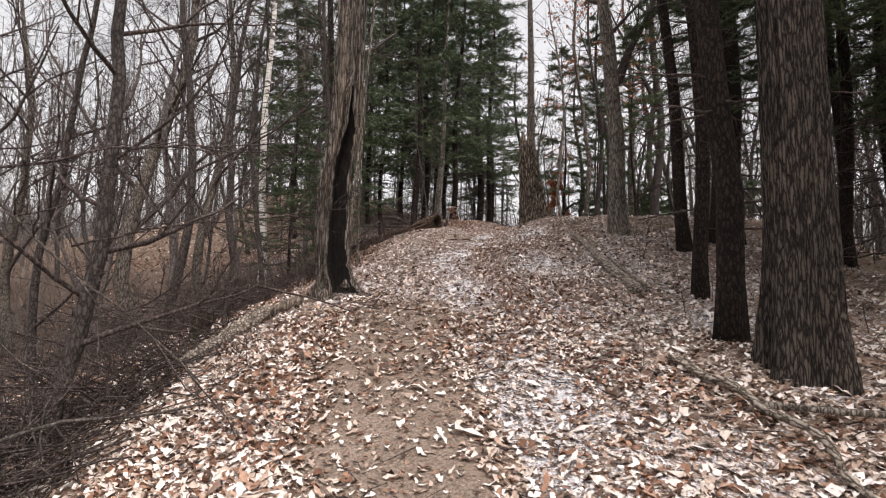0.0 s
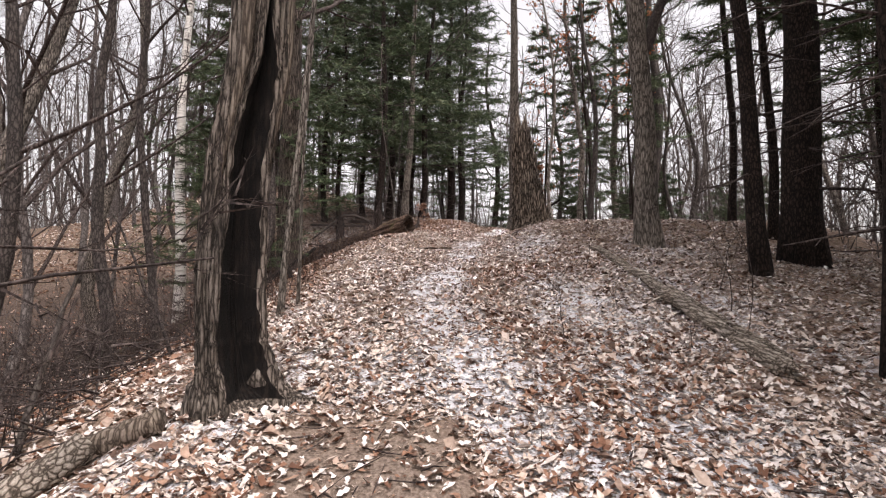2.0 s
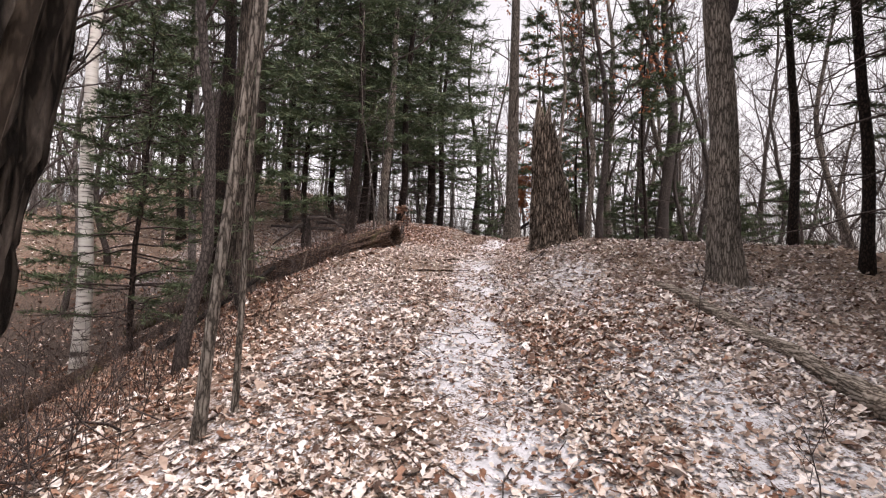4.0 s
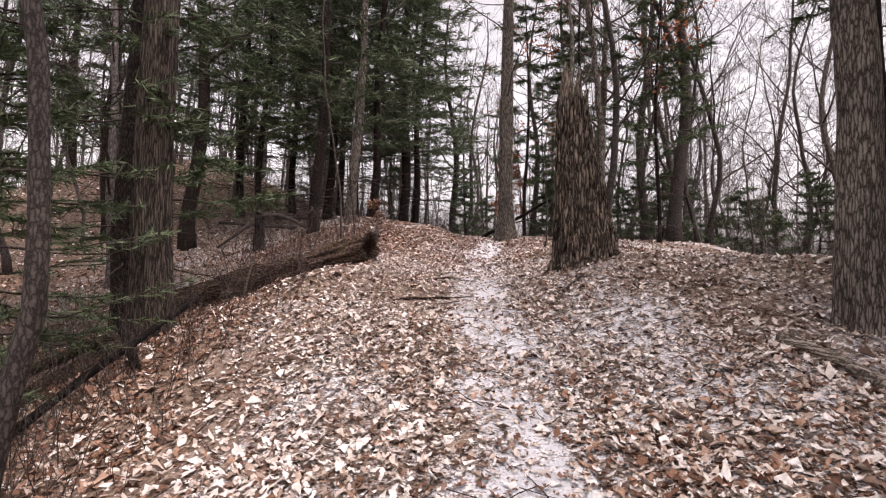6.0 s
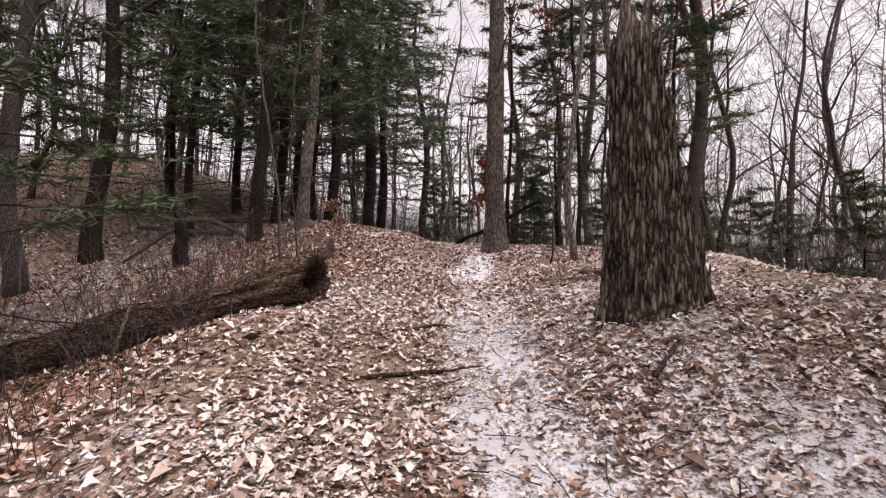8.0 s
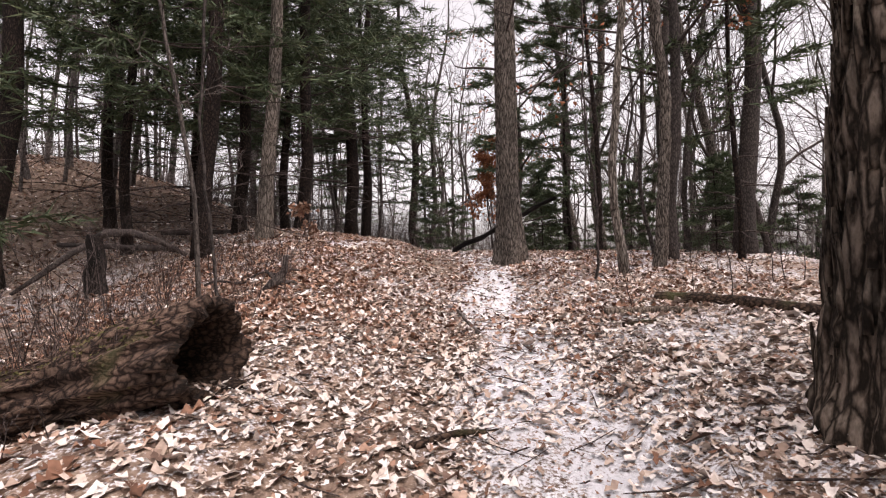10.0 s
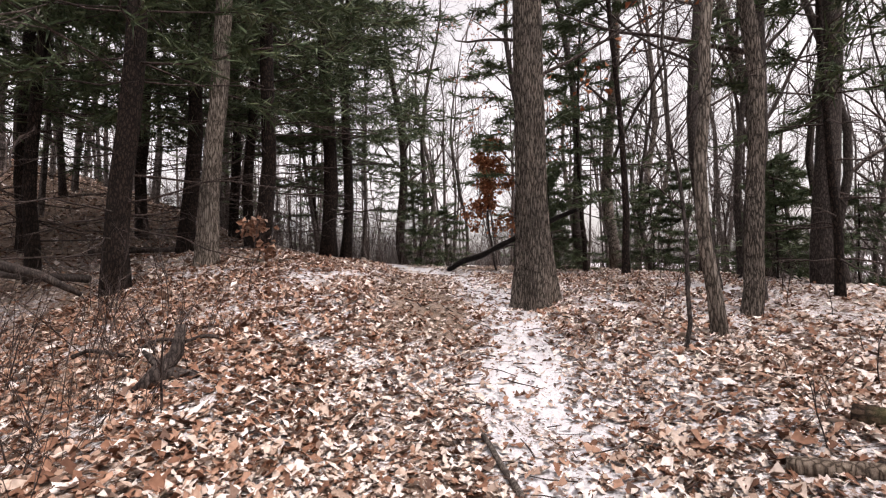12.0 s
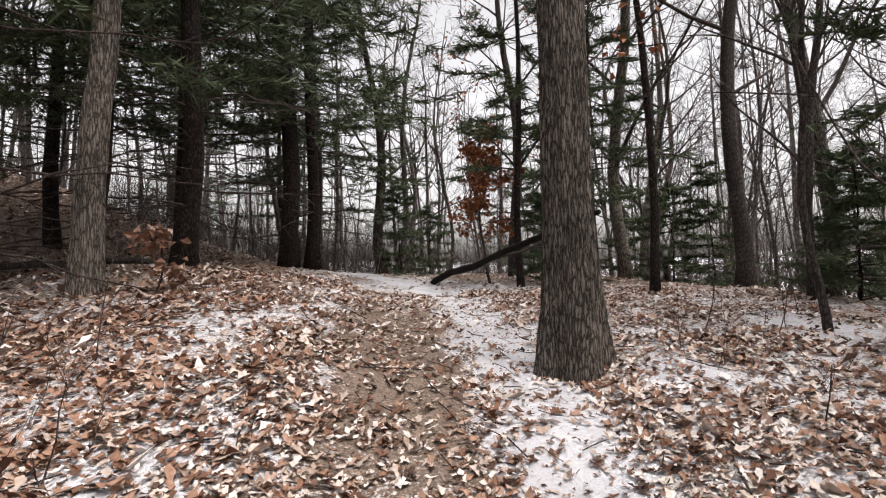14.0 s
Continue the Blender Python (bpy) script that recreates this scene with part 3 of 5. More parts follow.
# ---- things by the first climb ----
def hollow_tree():
    """A leaning old trunk, its near side split open to rotten heartwood, painted shade-dark."""
    rng = random.Random(3)
    tree = thing("hollow_tree", spot(-1.36, 6.55), "old leaning tree with a long dark rotten hollow in its trunk", "tree")
    rings, sides, tall = 210, 160, 9.0
    pts, radii = [], []
    for i in range(rings + 1):
        s = i / rings
        z = -0.3 + (tall + 0.3) * s ** 1.25
        x = -0.12 * math.sin(min(max(z, 0), 2.2) / 2.2 * math.pi) * 0.9 + 0.035 * z
        pts.append(Vector((x, 0.02 * z, z)))
        radii.append(max(0.188 - 0.006 * z + 0.05 * math.exp(-max(z, 0) / 0.25), 0.06))
    open_way = math.atan2(-0.82, 0.6)
    grid, cols = [], 60
    for i, p in enumerate(pts):
        wide = (0.54 + 0.16 * noise.noise(Vector((0, 5, p.z * 2.3))) + 0.1 * noise.noise(Vector((3, 5, p.z * 9))) + 0.05 * noise.noise(Vector((6, 5, p.z * 25))) + 0.25 * math.exp(-((p.z - 0.6) / 0.45) ** 2)) * (1 - 0.94 * swell(p.z, 1.7, 2.75))
        drift = 0.2 * noise.noise(Vector((9, 2, p.z * 1.4)))
        for k in range(sides):
            off = (k - cols / 2) / (cols / 2) * wide if k <= cols else wide + (k - cols) / (sides - cols) * (2 * math.pi - 2 * wide)
            a = open_way + drift + off
            inside = (1 - swell(abs(off) / wide, 0.72, 1.0)) * swell(p.z, -0.06, 0.12) * swell(2.75 - p.z, 0, 0.3) if k <= cols else 0.0
            ridge = noise.noise(Vector((math.cos(a) * 7.5, math.sin(a) * 7.5, p.z * 1.1)))
            fine = noise.noise(Vector((math.cos(a) * 13, math.sin(a) * 13, p.z * 2.2)))
            root = math.exp(-max(p.z, 0) / 0.18) * (0.28 * math.cos(a - math.radians(-25)) + 0.16 * math.cos(3 * a + 1) + 0.08)
            near = min(abs(off), 2 * math.pi - abs(off))
            lip = 0.13 * math.exp(-((near - wide * 1.08) / 0.12) ** 2) * swell(2.7 - p.z, 0, 0.5)
            r = radii[i] * (1 + 0.17 * (1 - 2.6 * abs(ridge)) * (1 - inside) + 0.08 * fine + root + lip - 0.8 * inside)
            grid.append(Vector((p.x + math.cos(a) * r, p.y + math.sin(a) * r, p.z)))
    skin, rot = Shape(), Shape()
    for shape, want in ((skin, False), (rot, True)):
        index = {}
        for i in range(rings):
            for k in range(sides):
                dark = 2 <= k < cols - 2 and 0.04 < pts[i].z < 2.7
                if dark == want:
                    q = (i * sides + k, i * sides + (k + 1) % sides, (i + 1) * sides + (k + 1) % sides, (i + 1) * sides + k)
                    for j in q:
                        if j not in index:
                            index[j] = len(shape.v)
                            shape.v.append(grid[j])
                    shape.f.append(tuple(index[j] for j in q))
    part("trunk", skin, HOLLOW_BARK, tree)
    # rotten lining, its recess shade carried by the near-black colour
    part("hollow", rot, WOOD_ROT_SHADED, tree, "rotten heartwood inside the split, painted near-black for its shade")
    strip = Shape()
    for off, lo, hi, wd in ((0.78, 1.2, 3.4, 0.035), (-0.85, 1.4, 3.9, 0.045), (0.95, 0.3, 1.0, 0.03)):
        line, rad = [], []
        for i in range(13):
            z = lo + (hi - lo) * i / 12
            x = -0.12 * math.sin(min(z, 2.2) / 2.2 * math.pi) * 0.9 + 0.035 * z
            a = open_way + off + 0.08 * noise.noise(Vector((off, z * 2, 0)))
            r = 0.188 - 0.006 * z + 0.01
            line.append(Vector((x + math.cos(a) * r, 0.02 * z + math.sin(a) * r, z)))
            rad.append(wd * math.sin(math.pi * (i + 0.6) / 13.2))
        strip.tube(line, rad, 6)
    part("bare_wood", strip, WOOD_BARE, tree, "strips of pale weathered bare wood")
    for ang, long, r in ((-5, 0.55, 0.07), (30, 0.4, 0.06), (190, 0.45, 0.08), (120, 0.4, 0.07)):
        a = radians(ang)
        end = Vector((math.cos(a) * long, math.sin(a) * long, 0))
        end.z = height(-1.3 + end.x, 6.55 + end.y) - height(-1.3, 6.55) - 0.05
        root = Shape().tube([Vector((math.cos(a) * 0.1, math.sin(a) * 0.1, 0.17)), Vector((math.cos(a) * 0.24, math.sin(a) * 0.24, 0.08)), end * 0.65 + Vector((0, 0, 0.035)), end], [r * 1.1, r, r * 0.75, r * 0.35], 8)
        part("root", root, HOLLOW_BARK, tree)
    limbs = Shape()
    for q in range(5):
        a = q * 2.2
        grow(limbs, rng, pts[150 + q * 10], Vector((math.cos(a), math.sin(a), 0.7)), 1.8, 0.05, 0, 0, 0.8, (3, 3))
    part("crown", limbs, TWIG, tree)


hollow_tree()


def lying(name, a, b, dia, material, label, seed, lift=0.0, end=0.75, sides=14, rings=16, category="log", rough=0.22, sag=0.0, crook=1.0):
    """A fallen trunk or stick from a to b (x, y and height above the ground), with broken ends."""
    rng = random.Random(seed)
    A = Vector((a[0], a[1], lie(a[0], a[1]) + a[2]))
    B = Vector((b[0], b[1], lie(b[0], b[1]) + b[2]))
    log = thing(name, pose(*A), label, category)
    line = []
    for i in range(rings + 1):
        s = i / rings
        p = A.lerp(B, s)
        p.z += sag * 4 * s * (1 - s)
        if max(a[2], b[2]) < 0.1 and category != "root":
            p.z = max(p.z, lie(p.x, p.y) + dia * 0.22)
        j = (B - A).length * 0.006 * crook
        line.append(p - A + Vector((noise.noise(Vector((s * 4, seed, 0))), noise.noise(Vector((s * 4, seed, 9))), noise.noise(Vector((s * 4, seed, 17))))) * j * 2)
    r = dia / 2
    def w(ang, s, p):
        return 1 + rough * noise.noise(Vector((math.cos(ang) * 3.2, math.sin(ang) * 3.2, s * 9 + seed))) + rough * 0.5 * noise.noise(Vector((math.cos(ang) * 8, math.sin(ang) * 8, s * 16 + seed)))
    shape = Shape().tube(line, [r * (1 + (end - 1) * i / rings) for i in range(rings + 1)], sides, wobble=w)
    part("log_body" if dia > 0.07 else "stick", shape, material, log)
    return log, line, r


def splinters(log, at, way, r, seed, count=9, material=None):
    """Broken fibres that stand out of a log's end."""
    rng = random.Random(seed)
    way = Vector(way).normalized()
    side = way.cross(Vector((0, 0, 1))).normalized()
    up = side.cross(way)
    for _ in range(count):
        a, q = rng.uniform(0, 6.283), r * rng.uniform(0.2, 0.9)
        o = Vector(at) + side * math.cos(a) * q + up * math.sin(a) * q - way * 0.08
        t = o + way * rng.uniform(0.1, 0.26) + side * rng.uniform(-0.03, 0.03)
        part("splinter", Shape().tube([o, o.lerp(t, 0.6), t], [r * 0.16, r * 0.11, 0.004], 5), material or WOOD_ROT_SHADED, log)


# the split logs lying below the hollow tree
log, line, r = lying("rotten_log", (-2.8, 5.6, 0.0), (-2.15, 6.35, 0.12), 0.2, WOOD_PALE, "short dark rotten log lying on the bank", 11, end=0.9)
log, line, r = lying("rotten_log", (-2.35, 6.45, 0.05), (-1.75, 6.35, 0.08), 0.17, WOOD_BARE, "short weathered log piece beside the rotten log", 12, end=0.85)
# the long pale log on the right of the climb
log, line, r = lying("fallen_log", (2.6, 6.9, 0.03), (3.1, 12.3, 0.03), 0.18, WOOD_PALE, "long weathered fallen log with flaking bark", 13, end=0.5, rings=40, sides=24, rough=0.5)
splinters(log, line[0], (-0.1, -1, 0), 0.11, 5, 8, WOOD_BARE)
lying("bark_slab", (2.85, 7.2, 0.02), (3.0, 9.4, 0.03), 0.07, WOOD_PALE, "slab of bark lying beside the fallen log", 14, category="bark")
# the crooked branch by the first big trunk
log, line, r = lying("fallen_branch", (1.85, 4.25, 0.05), (2.15, 2.3, 0.03), 0.075, WOOD_PALE, "crooked grey fallen branch on the leaves", 15, category="branch", sag=0.05, crook=5.0, end=0.5)
log, line, r = lying("fallen_branch", (2.1, 3.45, 0.05), (3.2, 3.1, 0.12), 0.05, BARK_GREY, "thin fallen branch lying across the leaves", 16, category="branch", crook=4.0)

bare_tree("oak_tree", spot(2.85, 4.1), 21, 15, 0.5, BARK_FURROW, "large old tree with deeply furrowed dark bark", flare=0.75, deep=0.11, ridges=8.5, sides=110, rings=150, first=0.3, crook=0.0015, limbs=10)
pine_tree("pine_tree", spot(2.75, 5.0), 22, 15, 0.27, "slender dark pine with bare dead lower branches", green=0.42, dead=0.1, reach=2.0, lean=(-0.012, 0), needles=12, size=0.19)
pine_tree("pine_tree", spot(3.36, 6.75), 23, 14, 0.2, "slender dark pine with bare dead lower branches", green=0.42, dead=0.1, reach=1.9, lean=(-0.02, 0.0), needles=12, size=0.19)
pine_tree("pine_tree", spot(4.75, 10.1), 24, 16, 0.26, "dark pine with thin dead lower branches", green=0.36, dead=0.1, lean=(-0.07, 0.0), needles=12, size=0.19)
pine_tree("pine_tree", spot(6.05, 10.9), 25, 18, 0.6, "thick dark pine trunk with dead lower branches", green=0.33, dead=0.08, reach=3.0, sides=28, needles=12, size=0.19)
bare_tree("white_oak", spot(4.3, 12.55), 26, 15, 0.42, BARK_GREY, "pale grey oak with a mossy foot and forked limbs", lean=(-0.045, 0), flare=0.55, deep=0.05, ridges=8, sides=48, rings=70, first=0.34, fork=(3.9, (1.6, 0.5, 3.2)), crook=0.01, limbs=12)
bare_tree("birch_tree", spot(-5.25, 14.85), 27, 14, 0.24, BIRCH, "white birch with dark scars in its peeling bark", crook=0.012, lean=(0.008, 0), flare=0.25, deep=0.03, first=0.45, sides=16)
bare_tree("young_tree", spot(-1.75, 9.3), 28, 8, 0.085, BARK_GREY, "slim grey young tree on the bank", lean=(0.07, 0.0), curve=(0.02, 0), first=0.5, limbs=7, sides=10, crook=0.006, reach=0.12)
bare_tree("young_tree", spot(-1.6, 9.55), 29, 7.5, 0.045, BARK_GREY, "slim grey young tree growing from the same bank", lean=(0.04, 0.02), first=0.5, limbs=7, sides=8, crook=0.006, reach=0.12)
bare_tree("young_tree", spot(-3.9, 9.75), 30, 9, 0.16, BARK_THIN, "dark crooked young tree with a burl on its stem", lean=(0.0, 0), first=0.3, limbs=9, sides=12)
bare_tree("young_tree", spot(-3.1, 4.1), 31, 8, 0.14, BARK_THIN, "dark leaning tree with tangled low branches", lean=(0.09, 0.05), first=0.12, limbs=22, sides=14, kids=(4, 4, 3), reach=0.2, up=0.6)
bare_tree("young_tree", spot(-4.3, 5.6), 32, 9, 0.09, BARK_THIN, "dark young tree with low bare branches", lean=(0.03, 0.0), first=0.15, limbs=14, kids=(4, 3), reach=0.26)
bare_tree("young_tree", spot(-4.6, 8.6), 33, 11, 0.16, BARK_THIN, "bare young tree on the steep bank", lean=(0.03, 0), first=0.25)
bare_tree("young_tree", spot(-3.6, 10.3), 34, 11, 0.11, BARK_THIN, "bare young tree on the steep bank", lean=(-0.03, 0), first=0.3)
bare_tree("young_tree", spot(-2.9, 12.3), 35, 12, 0.15, BARK_THIN, "bare dark young tree near the trail", lean=(0.02, 0), first=0.35)

# dead poles and boughs leaning over the bank
for name, a, b, dia, mat, label, seed in (
    ("dead_pole", (-2.95, 6.9, 1.0), (-2.8, 7.4, 2.4), 0.055, BARK_PALE, "grey dead pole leaning against the crooked tree", 131),
    ("dead_pole", (-2.85, 9.2, 1.15), (-3.75, 9.4, 2.9), 0.05, BARK_THIN, "dark dead pole leaning into the crooked tree", 132),
    ("dead_pole", (-3.3, 9.9, 0.8), (-1.9, 9.9, 1.75), 0.05, BARK_PALE, "fallen pole propped across the bank", 133),
    ("dead_bough", (-3.2, 3.4, 2.1), (-1.6, 3.4, 0.85), 0.022, BARK_PALE, "pale dead bough hanging down over the bank", 134),
    ("dead_bough", (-3.3, 3.5, 2.25), (-1.55, 3.9, 2.55), 0.024, TWIG, "thin dark bough reaching out over the bank", 135),
    ("dead_bough", (-2.9, 4.0, 1.8), (-1.45, 4.5, 2.05), 0.02, TWIG, "thin dark bough reaching out over the bank", 136),
    ("dead_bough", (-2.75, 2.9, 0.5), (-1.35, 4.05, 0.62), 0.026, BARK_PALE, "bent dead branch lying over the leaves", 137),
):
    rng = random.Random(seed)
    A, B = Vector(a), Vector(b)
    A.z = min(A.z, lie(A.x, A.y) - 0.02) if name == "dead_pole" else A.z
    pole = thing(name, pose(*A), label, "branch")
    line = bend(rng, (0, 0, 0), B - A, 0.05 if name == "dead_bough" else 0.0, 10, 0.015)
    part("stem", Shape().tube(line, taper(dia / 2, dia * 0.22, 10), 8, wobble=bark_wobble(seed, 3, 0.1)), mat, pole)
    twigs = Shape()
    for q in range(9 if name == "dead_bough" else 3):
        p = line[2 + q % 8]
        grow(twigs, rng, p, (B - A).normalized() + Vector((rng.gauss(0, 0.5), rng.gauss(0, 0.5), rng.gauss(0.1, 0.6))), rng.uniform(0.3, 0.8), 0.007, 1, 0, 0.8, (0, 3, 3))
    tagged(part("branchwork", twigs, TWIG, pole), kind="stuff")
lying("dead_stick", (-1.95, 3.9, 0.02), (-1.3, 4.6, 0.03), 0.03, TWIG, "thin dead stick lying over the pale leaves", 138, category="stick", crook=3.0)
t = thing("old_stump", spot(-3.25, 6.9), "short mossy rotten stump on the bank", "tree stump")
part("trunk", Shape().tube([Vector((0.01 * i, 0, -0.25 + 0.1 * i)) for i in range(7)], [0.15, 0.14, 0.13, 0.12, 0.115, 0.11, 0.07], 20, wobble=bark_wobble(14, 4, 0.16, 0.4, 5, 0.4)), WOOD_LOG, t)

# ---- things at the snag and the great log ----
def snag():
    """A tall broken stump, wide at the foot, jagged at the top."""
    rng = random.Random(8)
    tree = thing("tree_snag", spot(2.68, 15.1), "tall broken tree stump with shaggy rotting bark", "tree stump")
    tall, rings, sides = 2.3, 60, 72
    line = [Vector((-0.1 * z, 0, z)) for z in (-0.4 + (tall + 0.4) * i / rings for i in range(rings + 1))]
    radii = [0.46 - 0.29 * min(max(p.z, 0) / tall, 1) ** 0.7 for p in line]
    part("trunk", Shape().tube(line, radii, sides, wobble=bark_wobble(5, 7.0, 0.11, 0.35, 6, 0.25)), BARK_SNAG, tree)
    plates = Shape()
    for _ in range(520):
        z, a = rng.uniform(0.05, 2.1), rng.uniform(0, 6.283)
        r = (0.46 - 0.29 * (z / tall) ** 0.7) * 1.02
        long, wd = rng.uniform(0.12, 0.36), rng.uniform(0.012, 0.03)
        o = Vector((-0.1 * z + math.cos(a) * r, math.sin(a) * r, z))
        out = Vector((math.cos(a), math.sin(a), 0)) * rng.uniform(-0.045, 0.035)
        plates.tube([o, o + Vector((rng.uniform(-0.02, 0.02), 0, long * 0.5)) + out * 0.4, o + Vector((0, 0, long)) + out], [wd, wd * 0.9, wd * 0.3], 4)
    tagged(part("flaking_bark", plates, BARK_SNAG, tree, "loose flaking plates of bark"), kind="stuff")
    for dx, dy, h, w in ((-0.11, -0.03, 0.5, 0.06), (-0.04, 0.05, 0.25, 0.05), (0.03, -0.08, 0.26, 0.05), (0.1, -0.02, 0.46, 0.045), (0.07, 0.07, 0.2, 0.045), (-0.07, -0.09, 0.34, 0.045), (0.0, 0.0, 0.15, 0.09)):
        o = Vector((-0.1 * tall + dx, dy, tall - 0.35))
        spike = Shape().tube([o + Vector((0.02 * q * q, 0, (0.35 + h) * q)) for q in (0, 0.25, 0.5, 0.7, 0.85, 1)], [w * 1.25, w * 1.3, w * 1.1, w * 0.9, w * 0.6, 0.008], 10, wobble=bark_wobble(dx, 6, 0.22))
        part("splinter", spike, WOOD_BARE, tree, "pale jagged splinter of the broken top")


snag()


def great_log():
    """A big rotting trunk that lies down the bank, its torn hollow end by the trail."""
    A, B = Vector((-4.3, 18.75, 0)), Vector((-0.15, 16.55, 0))
    A.z, B.z = lie(A.x, A.y) + 0.08, lie(B.x, B.y) + 0.24
    log = thing("great_log", pose(*A), "huge mossy rotting log lying beside the trail", "log")
    rings, sides, r0, r1 = 130, 84, 0.2, 0.25
    d = (B - A).normalized()
    side = d.cross(Vector((0, 0, 1))).normalized()
    up = side.cross(d)
    full = (B - A).length

    def skin(s, ang, lift=0.0):
        c, n = math.cos(ang), math.sin(ang)
        rib = 1 - 2.4 * abs(noise.noise(Vector((c * 5, n * 5, s * 5))))
        lump = noise.noise(Vector((c * 1.4, n * 1.4, s * 6 + 3)))
        fine = noise.noise(Vector((c * 15, n * 15, s * 16)))
        gap = max(0.0, noise.noise(Vector((c * 1.1 + 7, n * 1.1, s * 7)))) * (0.5 + 0.5 * n)
        r = (r0 + (r1 - r0) * s) * (1 + 0.13 * rib + 0.17 * lump + 0.06 * fine - 0.35 * gap) + lift
        foot = lie(*(A + d * full * s).xy) - (A + d * full * s).z
        ragged = 0.07 * noise.noise(Vector((c * 2.5, n * 2.5, 4.0))) + 0.05 * noise.noise(Vector((c * 9, n * 9, 8.0))) - 0.05 * (1 - n)
        along = full * s + (ragged if s > 0.97 else 0.0)
        return d * along + side * c * r * 1.12 + up * n * r + Vector((0, 0, min(0.0, foot + 0.8 * r) * (1 - s)))

    body = Shape()
    for i in range(rings + 1):
        body.v += [skin(i / rings, 2 * math.pi * k / sides) for k in range(sides)]
    for i in range(rings):
        body.f += [(i * sides + k, i * sides + (k + 1) % sides, (i + 1) * sides + (k + 1) % sides, (i + 1) * sides + k) for k in range(sides)]
    part("log_body", body, WOOD_FIBRE, log)
    end = Shape()
    steps = ((1.0, 0.0), (0.86, 0.015), (0.74, -0.05), (0.66, -0.3), (0.3, -0.5), (0.02, -0.52))
    heart = d * full
    for f, back in steps:
        for k in range(sides):
            p = skin(1.0, 2 * math.pi * k / sides)
            out = p - heart
            out -= d * out.dot(d)
            end.v.append(heart + d * ((p - heart).dot(d) * f + back) + out * f)
    for i in range(len(steps) - 1):
        end.f += [(i * sides + k, i * sides + (k + 1) % sides, (i + 1) * sides + (k + 1) % sides, (i + 1) * sides + k) for k in range(sides)]
    part("rotten_end", end, WOOD_LOG, log, "dark rotten hollow end")
    rng = random.Random(4)
    ribs = Shape()
    for _ in range(150):
        a, s, long = rng.uniform(0, 6.283), rng.uniform(0.03, 0.8), rng.uniform(0.2, 0.8)
        pts = [skin(min(s + long / full * q / 4, 0.965), a + 0.05 * q * rng.uniform(-1, 1), 0.004 + 0.008 * math.sin(q * 0.8)) for q in range(5)]
        w = rng.uniform(0.006, 0.017)
        ribs.tube(pts, [0.003, w, w * 1.1, w * 0.8, 0.003], 4)
    tagged(part("loose_bark", ribs, WOOD_FIBRE, log), kind="stuff")
    moss = Shape()
    for _ in range(5200):
        s, a = rng.uniform(0.04, 0.965), rng.gauss(1.6, 0.55)
        if noise.noise(Vector((s * 9, a * 1.6, 2.0))) < -0.04:
            continue
        blade(moss, rng, skin(s, a, 0.002), rng.uniform(0.012, 0.03))
    tagged(part("moss", moss, MOSS, log, "olive green moss on top of the log", False), kind="stuff")


great_log()
log, line, r = lying("rotten_log", (-5.6, 12.6, 0.1), (-3.3, 16.2, 0.15), 0.3, WOOD_LOG, "dark rotten log lying down the bank", 41, rings=24)
lying("rotten_log", (-5.2, 16.4, 0.25), (-3.4, 15.6, 0.3), 0.16, WOOD_LOG, "dark rotten log crossing the heap on the bank", 45, rings=20)
lying("dead_branch", (-2.75, 14.5, 0.0), (-2.98, 14.6, 0.62), 0.1, WOOD_ROT_SHADED, "thick dark broken branch standing under the log", 46, category="branch", end=0.8)
pine_tree("young_pine", spot(-4.3, 14.4), 47, 5.5, 0.1, "young pine with soft green boughs below the trail", green=0.16, dead=0.1, whorls=16, reach=2.0, needles=8, size=0.13, group="young pines")
lying("fallen_branch", (-3.6, 13.6, 0.1), (-2.4, 15.4, 0.35), 0.09, WOOD_ROT_SHADED, "dark dead branch propped on the bank", 42, category="branch")
lying("dead_stick", (-2.15, 17.05, 0.0), (-2.05, 17.3, 0.5), 0.045, WOOD_BARE, "pale dead stick standing against the great log", 43, category="stick", rings=6, sides=7)
bare_tree("shaggy_tree", spot(-3.2, 16.3), 44, 16, 0.52, BARK_SHAGGY, "large tree with shaggy peeling bark below the trail", flare=0.4, deep=0.12, ridges=5.5, sides=60, rings=90, first=0.4, crook=0.004)
pine_tree("pine_tree", spot(-3.95, 17.5), 45, 17, 0.36, "dark pine beside the shaggy tree, green boughs hanging low", green=0.1, dead=0.05, whorls=20, reach=2.8, sides=16, needles=10, size=0.2)
bare_tree("tall_tree", spot(-5.1, 25.2), 46, 16, 0.42, BARK_PINE, "straight dark tree beyond the great log", first=0.35, sides=20, lean=(0.03, 0))
bare_tree("tall_tree", spot(-5.7, 23.2), 47, 16, 0.36, BARK_THIN, "straight dark tree beyond the great log", first=0.35, sides=16)


